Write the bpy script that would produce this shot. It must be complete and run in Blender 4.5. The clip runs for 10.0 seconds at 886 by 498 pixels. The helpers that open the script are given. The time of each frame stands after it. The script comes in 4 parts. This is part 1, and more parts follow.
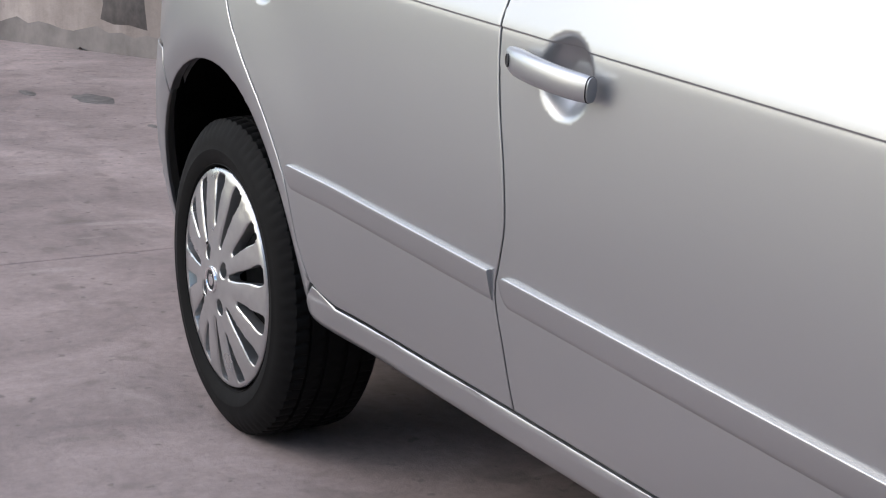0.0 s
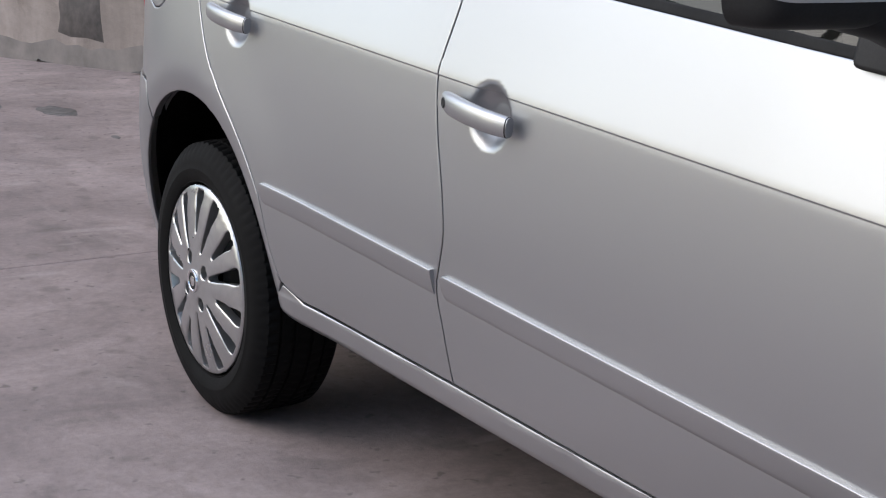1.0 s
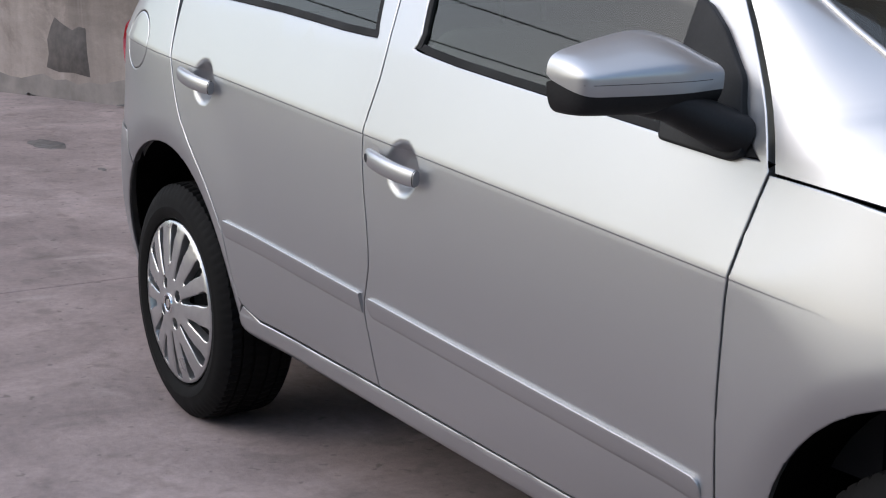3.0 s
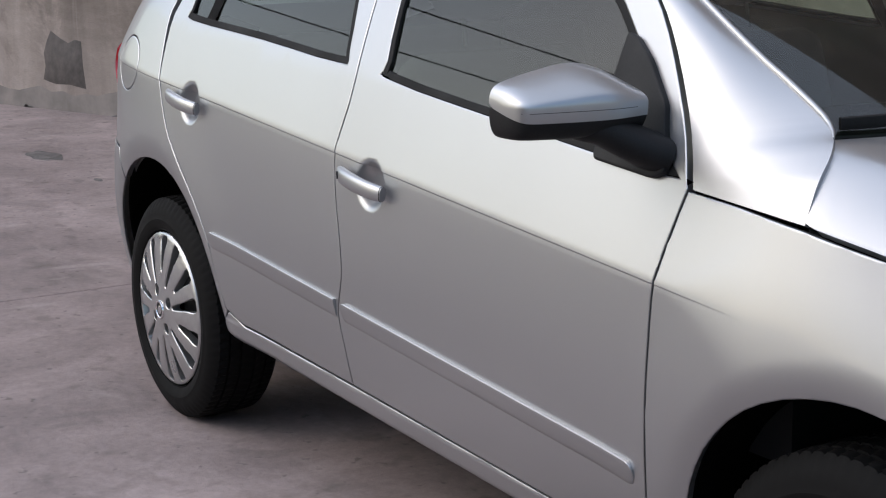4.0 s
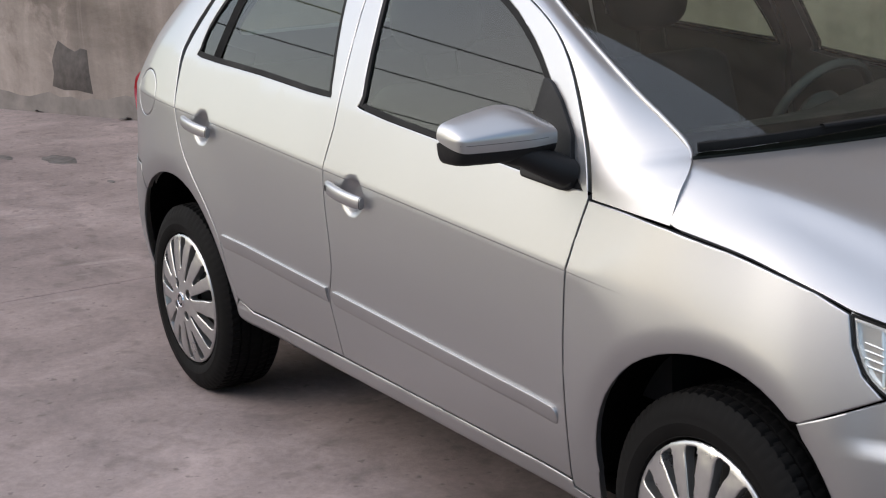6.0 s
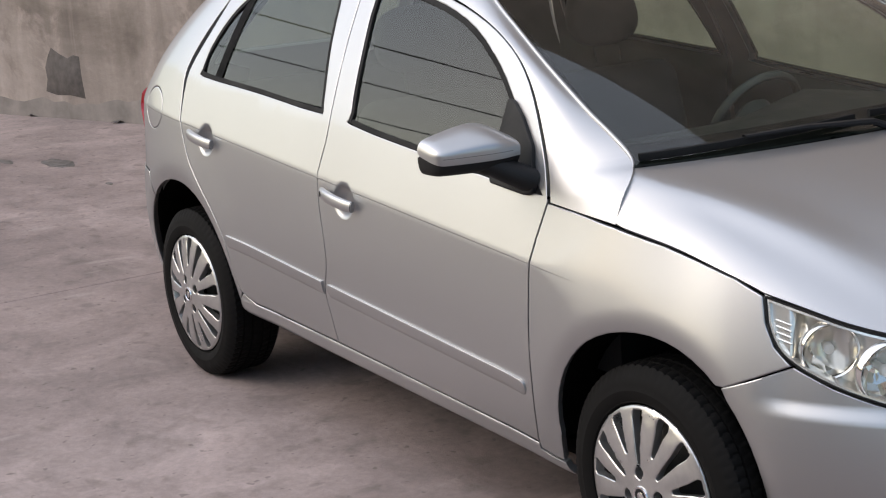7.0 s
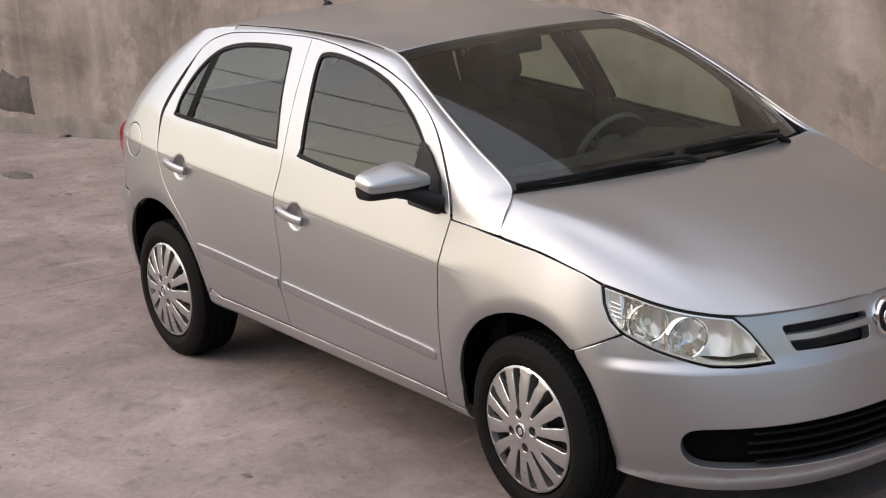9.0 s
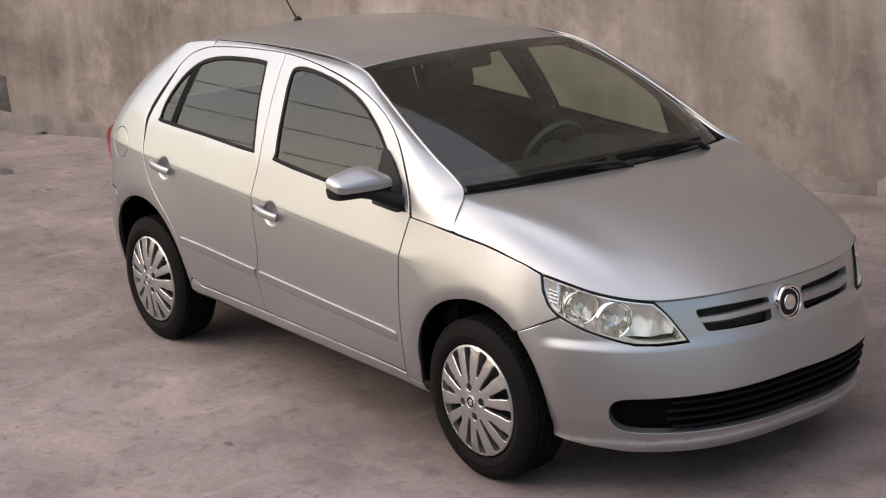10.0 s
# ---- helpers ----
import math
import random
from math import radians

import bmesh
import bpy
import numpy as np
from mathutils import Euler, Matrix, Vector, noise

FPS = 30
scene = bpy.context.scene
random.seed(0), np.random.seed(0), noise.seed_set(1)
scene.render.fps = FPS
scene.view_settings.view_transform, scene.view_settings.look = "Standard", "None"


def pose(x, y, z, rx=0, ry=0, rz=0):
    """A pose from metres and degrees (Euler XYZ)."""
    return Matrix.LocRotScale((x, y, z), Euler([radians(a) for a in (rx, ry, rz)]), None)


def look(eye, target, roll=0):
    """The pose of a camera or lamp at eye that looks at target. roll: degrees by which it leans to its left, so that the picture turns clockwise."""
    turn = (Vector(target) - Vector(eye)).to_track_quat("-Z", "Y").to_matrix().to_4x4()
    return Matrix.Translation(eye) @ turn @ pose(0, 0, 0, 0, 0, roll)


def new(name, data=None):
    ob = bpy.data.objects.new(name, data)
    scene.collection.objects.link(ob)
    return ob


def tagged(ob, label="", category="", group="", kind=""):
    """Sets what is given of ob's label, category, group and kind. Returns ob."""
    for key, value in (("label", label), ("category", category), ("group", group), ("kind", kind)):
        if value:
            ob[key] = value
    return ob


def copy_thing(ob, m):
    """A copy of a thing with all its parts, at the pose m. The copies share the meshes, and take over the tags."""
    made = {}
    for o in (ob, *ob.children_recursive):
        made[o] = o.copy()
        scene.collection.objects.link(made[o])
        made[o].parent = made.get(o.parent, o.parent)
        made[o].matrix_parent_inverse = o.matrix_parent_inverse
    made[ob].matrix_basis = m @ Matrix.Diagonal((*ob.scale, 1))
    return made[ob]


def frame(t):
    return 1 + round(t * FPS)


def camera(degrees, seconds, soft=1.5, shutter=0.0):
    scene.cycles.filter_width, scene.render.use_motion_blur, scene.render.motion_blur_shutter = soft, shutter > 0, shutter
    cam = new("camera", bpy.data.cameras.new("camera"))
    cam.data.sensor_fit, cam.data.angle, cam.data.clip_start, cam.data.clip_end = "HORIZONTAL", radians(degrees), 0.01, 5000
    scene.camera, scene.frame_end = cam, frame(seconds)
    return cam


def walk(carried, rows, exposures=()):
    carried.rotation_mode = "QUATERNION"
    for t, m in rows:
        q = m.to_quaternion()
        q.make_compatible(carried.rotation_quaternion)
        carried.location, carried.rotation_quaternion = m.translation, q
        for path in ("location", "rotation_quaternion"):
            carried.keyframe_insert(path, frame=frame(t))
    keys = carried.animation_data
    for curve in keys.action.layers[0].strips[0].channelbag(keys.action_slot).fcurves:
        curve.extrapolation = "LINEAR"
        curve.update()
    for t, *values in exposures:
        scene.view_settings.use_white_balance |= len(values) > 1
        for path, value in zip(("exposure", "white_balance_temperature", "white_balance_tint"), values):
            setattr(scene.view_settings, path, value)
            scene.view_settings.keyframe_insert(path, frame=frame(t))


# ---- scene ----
cam = camera(30.00, 10.0, soft=1.15)
# seconds, place, yaw, pitch, lean to the left (degrees)
PATH = [
    (0.0, 2.789, -1.856, 1.009, 151.27, -12.47, 0.62),
    (0.5, 3.019, -1.996, 1.076, 149.81, -12.62, 0.47),
    (1.0, 3.207, -2.094, 1.129, 149.35, -12.61, 0.12),
    (1.5, 3.365, -2.162, 1.171, 149.05, -12.18, 0.77),
    (2.0, 3.501, -2.209, 1.207, 148.89, -12.16, -0.10),
    (2.5, 3.626, -2.244, 1.239, 148.93, -12.04, -0.15),
    (4.0, 4.005, -2.354, 1.340, 148.90, -11.94, -0.90),
    (4.5, 4.152, -2.411, 1.382, 148.80, -12.03, -1.27),
    (5.0, 4.317, -2.485, 1.430, 148.64, -12.10, -1.80),
    (6.5, 4.931, -2.827, 1.620, 148.71, -13.05, -3.19),
    (7.0, 5.177, -2.982, 1.699, 148.14, -13.21, -3.67),
    (7.5, 5.440, -3.156, 1.783, 147.10, -13.41, -3.39),
    (8.0, 5.718, -3.346, 1.873, 146.28, -13.48, -3.32),
    (8.5, 6.007, -3.548, 1.967, 145.38, -13.60, -3.53),
    (9.0, 6.300, -3.757, 2.063, 144.96, -13.66, -3.67),
    (9.5, 6.592, -3.967, 2.157, 144.20, -13.90, -3.38),
    (10.0, 6.874, -4.171, 2.249, 143.46, -14.08, -3.27),
]
# seconds, stops, kelvin, tint
EXPOSURES = [(0.0, 0.82, 6350, 11), (1.0, 0.65, 6310, 11), (2.5, 0.60, 6250, 12), (4.5, 0.47, 6480, 12), (6.5, 0.66, 6850, 12), (8.5, 0.76, 7300, 15), (10.0, 0.67, 7500, 16)]
walk(cam, [(t, pose(x, y, z, 90 + pitch, 0, yaw - 90) @ pose(0, 0, 0, 0, 0, lean)) for t, x, y, z, yaw, pitch, lean in PATH], EXPOSURES)

# ---- world and light ----
world = bpy.data.worlds.new("overcast_sky")
scene.world = world
world.use_nodes = True
wn = world.node_tree
sky = wn.nodes.new("ShaderNodeTexSky")
sky.sky_type, sky.sun_disc = "NISHITA", False
sky.sun_elevation, sky.sun_rotation = radians(37), radians(212)
sky.air_density, sky.dust_density, sky.ozone_density = 1.4, 2.3, 3.2
bg = wn.nodes["Background"]
bg.inputs["Strength"].default_value = 0.15
wn.links.new(sky.outputs[0], bg.inputs["Color"])
sun_data = bpy.data.lights.new("sun", "SUN")
sun_data.energy, sun_data.angle, sun_data.color = 1.2, radians(110), (0.97, 0.98, 1.0)
sun = new("sun", sun_data)
sun.matrix_world = look((-1.0, -1.6, 9.0), (0, 0, 0))


# ---- materials ----
class Net:
    """A node material, written step by step."""

    def __init__(self, name):
        self.mat = bpy.data.materials.new(name)
        self.mat.use_nodes = True
        self.tree = self.mat.node_tree
        self.shader = self.tree.nodes["Principled BSDF"]
        self.place = self.tree.nodes.new("ShaderNodeTexCoord").outputs["Object"]

    def node(self, kind, **given):
        made = self.tree.nodes.new(kind)
        for key, value in given.items():
            made.inputs[key.replace("_", " ")].default_value = value
        return made

    def link(self, a, b):
        self.tree.links.new(a, b)
        return self

    def set(self, **given):
        for key, value in given.items():
            self.shader.inputs[key.replace("_", " ")].default_value = value
        return self

    def noise(self, scale, detail=4.0, rough=0.6, stretch=None, twist=0.0):
        made = self.node("ShaderNodeTexNoise", Scale=scale, Detail=detail, Roughness=rough, Distortion=twist)
        src = self.place
        if stretch:
            m = self.tree.nodes.new("ShaderNodeMapping")
            m.inputs["Scale"].default_value = stretch
            self.link(src, m.inputs["Vector"])
            src = m.outputs["Vector"]
        self.link(src, made.inputs["Vector"])
        return made.outputs["Fac"]

    def ramp(self, fac, stops):
        made = self.tree.nodes.new("ShaderNodeValToRGB")
        while len(made.color_ramp.elements) < len(stops):
            made.color_ramp.elements.new(0.5)
        for e, (p, c) in zip(made.color_ramp.elements, stops):
            e.position = p
            e.color = (*c, 1) if isinstance(c, tuple) else (c, c, c, 1)
        self.link(fac, made.inputs["Fac"])
        return made.outputs["Color"]

    def mix(self, fac, a, b, how="MIX"):
        made = self.tree.nodes.new("ShaderNodeMix")
        made.data_type, made.blend_type = "RGBA", how
        for value, slot in ((fac, made.inputs["Factor"]), (a, made.inputs[6]), (b, made.inputs[7])):
            if isinstance(value, (int, float)):
                slot.default_value = value
            elif isinstance(value, tuple):
                slot.default_value = (*value, 1)
            else:
                self.link(value, slot)
        return made.outputs[2]

    def bump(self, height, strength, distance):
        made = self.node("ShaderNodeBump", Strength=strength, Distance=distance)
        self.link(height, made.inputs["Height"])
        return self.link(made.outputs[0], self.shader.inputs["Normal"])

    def colour(self, socket):
        return self.link(socket, self.shader.inputs["Base Color"])

    def gloss(self, socket):
        return self.link(socket, self.shader.inputs["Roughness"])


def plain(name, colour, rough, metal=0.0, coat=0.0, grain=120.0, vary=0.15, spec=0.5):
    net = Net(name).set(Specular_IOR_Level=spec, Roughness=rough, Metallic=metal, Coat_Weight=coat, Coat_Roughness=0.05)
    f = net.noise(grain, 5)
    net.colour(net.ramp(f, [(0.3, tuple(c * (1 - vary) for c in colour)), (0.7, tuple(min(1, c * (1 + vary)) for c in colour))]))
    g = net.noise(7.0, 5)
    net.gloss(net.ramp(g, [(0.3, rough * 0.85), (0.75, min(1, rough * 1.2))]))
    return net.mat


def paint_material():
    net = Net("silver_paint").set(Metallic=0.92, Roughness=0.42, Coat_Weight=0.7, Coat_Roughness=0.10, Coat_IOR=1.5)
    dust = net.noise(1.6, 2, 0.5)
    net.colour(net.ramp(dust, [(0.1, (0.435, 0.442, 0.452)), (0.9, (0.398, 0.402, 0.408))]))
    net.gloss(net.ramp(dust, [(0.1, 0.39), (0.9, 0.44)]))
    return net.mat


def glass_material(name, tint, ior=1.5, dirt=0.0, sides=1.9, sheen=(1.0, 1.0, 1.0)):
    net = Net(name)
    out = net.tree.nodes["Material Output"]
    clear = net.node("ShaderNodeBsdfTransparent", Color=(*tint, 1))
    shine = net.node("ShaderNodeBsdfGlossy", Roughness=0.015, Color=(*sheen, 1))
    # thin pane: the same gloss from both sides (Schlick)
    face = net.node("ShaderNodeLayerWeight", Blend=0.5)
    steep = net.tree.nodes.new("ShaderNodeMath")
    steep.operation = "POWER"
    steep.inputs[1].default_value = 5.0
    fres = net.tree.nodes.new("ShaderNodeMath")
    fres.operation = "MULTIPLY_ADD"
    base = ((ior - 1) / (ior + 1)) ** 2 * sides
    fres.inputs[1].default_value, fres.inputs[2].default_value = 1 - base, base
    net.link(face.outputs["Facing"], steep.inputs[0]).link(steep.outputs[0], fres.inputs[0])
    blend = net.tree.nodes.new("ShaderNodeMixShader")
    net.link(fres.outputs[0], blend.inputs[0]).link(clear.outputs[0], blend.inputs[1]).link(shine.outputs[0], blend.inputs[2])
    if dirt:
        dust = net.node("ShaderNodeBsdfDiffuse", Color=(0.62, 0.62, 0.55, 1))
        film = net.tree.nodes.new("ShaderNodeMixShader")
        net.link(net.ramp(net.noise(3.0, 5), [(0.3, dirt * 0.6), (0.75, dirt * 1.4)]), film.inputs[0])
        net.link(blend.outputs[0], film.inputs[1]).link(dust.outputs[0], film.inputs[2])
        blend = film
    net.link(blend.outputs[0], out.inputs["Surface"])
    return net.mat


def ground_material():
    net = Net("worn_concrete_floor").set(Roughness=0.8, Specular_IOR_Level=0.3)
    big, mid, fine = net.noise(0.32, 5, 0.6, twist=0.5), net.noise(2.3, 7, 0.66, twist=0.9), net.noise(30, 8, 0.75)
    smudge, wipe = net.noise(5.5, 4, 0.55, twist=0.4), net.noise(3.0, 4, 0.6, stretch=(0.5, 2.2, 1.0), twist=0.3)
    c = net.ramp(big, [(0.32, (0.144, 0.115, 0.107)), (0.52, (0.233, 0.186, 0.173)), (0.72, (0.349, 0.282, 0.264))])
    c = net.mix(0.85, c, net.ramp(mid, [(0.28, 0.30), (0.5, 0.5), (0.72, 0.68)]), "OVERLAY")
    c = net.mix(net.ramp(smudge, [(0.58, 0.0), (0.74, 0.5)]), c, (0.129, 0.107, 0.096))
    c = net.mix(net.ramp(wipe, [(0.60, 0.0), (0.78, 0.35)]), c, (0.371, 0.314, 0.288))
    spots, scuff, pits = net.noise(8.5, 3, 0.5, twist=0.3), net.noise(6.0, 3, 0.5, stretch=(1.0, 0.28, 1.0)), net.noise(21, 2, 0.5)
    c = net.mix(net.ramp(spots, [(0.60, 0.0), (0.70, 0.42)]), c, (0.119, 0.096, 0.086))
    c = net.mix(net.ramp(scuff, [(0.66, 0.0), (0.74, 0.4)]), c, (0.405, 0.347, 0.320))
    c = net.mix(net.ramp(pits, [(0.66, 0.0), (0.71, 0.55)]), c, (0.094, 0.079, 0.071))
    c = net.mix(0.6, c, net.ramp(fine, [(0.3, 0.36), (0.7, 0.64)]), "OVERLAY")
    net.colour(c).gloss(net.ramp(mid, [(0.3, 0.62), (0.7, 0.9)]))
    net.bump(net.noise(30, 9, 0.72), 0.4, 0.007)
    return net.mat


def wall_material():
    net = Net("stained_plaster_wall").set(Roughness=0.9, Specular_IOR_Level=0.25)
    big = net.noise(0.55, 7, 0.62, twist=0.7)
    runs = net.noise(1.0, 6, 0.6, stretch=(2.6, 2.6, 0.33), twist=0.3)
    fine = net.noise(19, 8, 0.7)
    c = net.ramp(big, [(0.30, (0.149, 0.122, 0.102)), (0.44, (0.260, 0.217, 0.187)), (0.56, (0.328, 0.274, 0.239)), (0.70, (0.452, 0.385, 0.339))])
    c = net.mix(0.75, c, net.ramp(runs, [(0.3, 0.33), (0.5, 0.5), (0.68, 0.68)]), "OVERLAY")
    c = net.mix(0.4, c, net.ramp(fine, [(0.3, 0.4), (0.7, 0.6)]), "OVERLAY")
    blotch, drip = net.noise(1.5, 6, 0.68, twist=0.45), net.noise(1.0, 5, 0.6, stretch=(4.2, 4.2, 0.22), twist=0.2)
    c = net.mix(net.ramp(blotch, [(0.56, 0.0), (0.68, 0.55)]), c, (0.479, 0.390, 0.343))
    c = net.mix(net.ramp(blotch, [(0.34, 0.55), (0.44, 0.0)]), c, (0.150, 0.120, 0.100))
    c = net.mix(net.ramp(drip, [(0.60, 0.0), (0.74, 0.45)]), c, (0.503, 0.413, 0.366))
    c = net.mix(net.ramp(drip, [(0.28, 0.5), (0.40, 0.0)]), c, (0.161, 0.127, 0.108))
    net.colour(c)
    net.bump(net.noise(9, 9, 0.7), 0.35, 0.02)
    return net.mat


def tyre_material():
    net = Net("tyre_rubber").set(Roughness=0.85, Specular_IOR_Level=0.10)
    dust = net.noise(9, 7, 0.7)
    net.colour(net.ramp(dust, [(0.35, (0.0045, 0.0044, 0.0044)), (0.6, (0.0075, 0.0071, 0.0068)), (0.85, (0.024, 0.0215, 0.0195))]))
    net.gloss(net.ramp(dust, [(0.3, 0.6), (0.7, 0.85)]))
    net.bump(net.noise(160, 4), 0.15, 0.001)
    return net.mat


PAINT = paint_material()
GLASS = glass_material("side_window_glass", (0.46, 0.53, 0.46), sides=1.8, sheen=(1.0, 0.95, 0.86))
SCREEN = glass_material("windscreen_glass", (0.84, 0.94, 0.85), dirt=0.006, sides=1.3)
LENS = glass_material("clear_lens", (0.97, 0.97, 0.96), 1.35)
GROUND, WALL, TYRE = ground_material(), wall_material(), tyre_material()
CAP = plain("wheel_cover_silver", (0.47, 0.465, 0.46), 0.30, 0.85, 0.4, 60, 0.05)
BLACK = plain("black_plastic", (0.010, 0.010, 0.0105), 0.6, 0, 0, 300, 0.2, 0.25)
DARK = plain("matt_black_plastic", (0.005, 0.005, 0.005), 0.7, 0, 0, 200, 0.3, 0.12)
RUBBER = plain("black_seal", (0.009, 0.009, 0.009), 0.7, 0, 0, 200, 0.2, 0.2)
LINER = plain("arch_liner", (0.0045, 0.0042, 0.004), 0.95, 0, 0, 30, 0.35, 0.05)
CHROME = plain("chrome", (0.82, 0.82, 0.82), 0.08, 1.0, 0, 50, 0.03)
HOUSING = plain("lamp_housing", (0.82, 0.81, 0.77), 0.16, 0.70, 0, 60, 0.04)
MIRRORED = plain("lamp_reflector", (0.84, 0.81, 0.75), 0.08, 1.0, 0, 60, 0.03)
BULB = plain("bulb_glass", (0.75, 0.74, 0.70), 0.1, 0.0, 0.5, 60, 0.03)
RED = plain("red_lens", (0.38, 0.016, 0.020), 0.15, 0, 0.6, 60, 0.1)
FABRIC = plain("grey_seat_cloth", (0.045, 0.045, 0.046), 0.9, 0, 0, 400, 0.3)
TRIM = plain("dark_interior_plastic", (0.035, 0.035, 0.035), 0.6, 0, 0, 200, 0.2)
LINING = plain("pale_headlining", (0.42, 0.41, 0.38), 0.95, 0, 0, 200, 0.08)
STEEL = plain("dark_steel", (0.022, 0.021, 0.020), 0.7, 0.2, 0, 80, 0.2)
STAIN = plain("oil_stain", (0.105, 0.095, 0.088), 0.65, 0, 0, 18, 0.5)
PATCH = plain("bare_mortar", (0.085, 0.072, 0.064), 0.95, 0, 0, 14, 0.35)
MORTAR = plain("pale_mortar", (0.265, 0.236, 0.210), 0.92, 0, 0, 4, 0.35)

DAMP = plain("damp_plaster", (0.205, 0.178, 0.158), 0.9, 0, 0, 3, 0.4)
CABLE = plain("cable_sheath", (0.02, 0.02, 0.02), 0.6, 0, 0, 60, 0.2)
# ---- the car's skin: u runs round the plan from the tail to the nose, z is the height ----
X_FRONT, X_REAR = 2.2, 0.2


def pick(v, knots):
    """Linear reading of a short table of (position, value)."""
    a = knots[0]
    if v <= a[0]:
        return a[1]
    for b in knots[1:]:
        if v <= b[0]:
            return a[1] + (b[1] - a[1]) * (v - a[0]) / (b[0] - a[0])
        a = b
    return a[1]


def smooth(a, b, v):
    t = min(1.0, max(0.0, (v - a) / (b - a)))
    return t * t * (3 - 2 * t)


def bowed(v, knots):
    """A smooth reading of a table (Catmull-Rom)."""
    n = len(knots)
    if v <= knots[0][0]:
        return knots[0][1]
    if v >= knots[-1][0]:
        return knots[-1][1]
    i = max(k for k in range(n - 1) if knots[k][0] <= v)
    (x0, y0), (x1, y1) = knots[i], knots[i + 1]
    h = x1 - x0
    m0 = (y1 - knots[i - 1][1]) / (x1 - knots[i - 1][0]) if i else (y1 - y0) / h
    m1 = (knots[i + 2][1] - y0) / (knots[i + 2][0] - x0) if i + 2 < n else (y1 - y0) / h
    t = (v - x0) / h
    return (2 * t**3 - 3 * t * t + 1) * y0 + (t**3 - 2 * t * t + t) * h * m0 + (3 * t * t - 2 * t**3) * y1 + (t**3 - t * t) * h * m1


LOWER = [(0.10, 0.700), (0.16, 0.745), (0.22, 0.757), (0.33, 0.792), (0.45, 0.8145), (0.60, 0.826), (0.75, 0.824), (0.92, 0.815)]
NOSE = [(0.10, 3.13), (0.16, 3.19), (0.24, 3.235), (0.36, 3.255), (0.48, 3.245), (0.60, 3.222), (0.70, 3.195), (0.80, 3.15), (0.95, 3.05)]
TAIL = [(0.18, -0.56), (0.30, -0.625), (0.50, -0.640), (0.70, -0.620), (0.80, -0.615), (0.95, -0.597), (1.10, -0.455), (1.20, -0.335), (1.28, -0.21), (1.34, -0.08), (1.38, 0.03), (1.41, 0.13), (1.45, 0.19)]
N_NOSE, N_TAIL = 2.8, 3.8


def z_crease(x):
    return 0.896 - 0.0714 * (x - 0.25)


def z_belt(x):
    return 1.055 - 0.066 * (x - 0.19)


def half_width(x, z):
    zc, zb = z_crease(x) - 0.095 * smooth(2.24, 2.58, x) * (1 - smooth(2.75, 3.1, x)), z_belt(x)
    low = bowed(z, LOWER)
    yc = bowed(zc, LOWER)
    lean = 0.046 + 0.034 * smooth(2.32, 2.58, x) * (1 - smooth(2.80, 3.1, x))
    slope = lean / (zb - zc)
    if z <= zb:
        up = yc - slope * (z - zc)
    else:
        t = (z - zb) / (1.42 - zb)
        up = yc - lean - 0.155 * t - 0.057 * t * t
    k = 0.003 + 0.085 * smooth(2.10, 2.60, x)
    h = max(k - abs(low - up), 0.0) / k
    y = min(low, up) - h * h * k * 0.25
    if z < zc:
        y -= 0.0018 * smooth(0.0, 0.0022, zc - z) * math.exp(-(zc - z) / 0.05) * (1 - smooth(1.9, 2.3, x))
    for wx, wz, r0 in ((0.02, 0.335, 0.365), (2.46, 0.345, 0.32)):
        r = math.hypot(x - wx, max(z, 0.2) - wz)
        y += 0.007 * (1 - smooth(r0 + 0.03, r0 + 0.24, r)) - 0.011 * max(0.0, 1 - max(0.0, r - r0) / 0.060) ** 2
    return y


def plan_table(depth, width, n):
    out, last = [(0.0, 0.0)], (0.0, width)
    for i in range(1, 181):
        a = math.pi / 2 * (i / 180) ** 1.5
        p = (depth * math.sin(a) ** (2 / n), width * max(0.0, math.cos(a)) ** (2 / n))
        out.append((out[-1][0] + math.dist(p, last), a))
        last = p
    return out


NOSE_TABLE, TAIL_TABLE = plan_table(1.05, 0.826, N_NOSE), plan_table(0.82, 0.82, N_TAIL)
U_NOSE, U_TAIL = X_FRONT + NOSE_TABLE[-1][0], X_REAR - TAIL_TABLE[-1][0]
NOSE_BACK, TAIL_BACK = [(a, s) for s, a in NOSE_TABLE], [(a, s) for s, a in TAIL_TABLE]


def skin(u, z):
    """A place on the car's right and front skin; past the nose's middle it goes on to the left."""
    side = -1
    if u > U_NOSE:
        u, side = 2 * U_NOSE - u, 1
    if u < U_TAIL:
        u, side = 2 * U_TAIL - u, 1
    if u > X_FRONT:
        a, n = pick(u - X_FRONT, NOSE_TABLE), N_NOSE
        x = X_FRONT + (bowed(z, NOSE) - X_FRONT) * math.sin(a) ** (2 / n)
    elif u < X_REAR:
        a, n = pick(X_REAR - u, TAIL_TABLE), N_TAIL
        x = X_REAR + (bowed(z, TAIL) - X_REAR) * math.sin(a) ** (2 / n)
    else:
        a, n, x = 0.0, 2, u
    y = half_width(x, z) * max(0.0, math.cos(a)) ** (2 / n)
    return Vector((x, side * y, z))


def u_of(x, z):
    """u of the skin's place at x on the right side."""
    if x > X_FRONT:
        return X_FRONT + pick(math.asin(min(1, (x - X_FRONT) / (bowed(z, NOSE) - X_FRONT)) ** (N_NOSE / 2)), NOSE_BACK)
    if x < X_REAR:
        return X_REAR - pick(math.asin(min(1, (x - X_REAR) / (bowed(z, TAIL) - X_REAR)) ** (N_TAIL / 2)), TAIL_BACK)
    return x


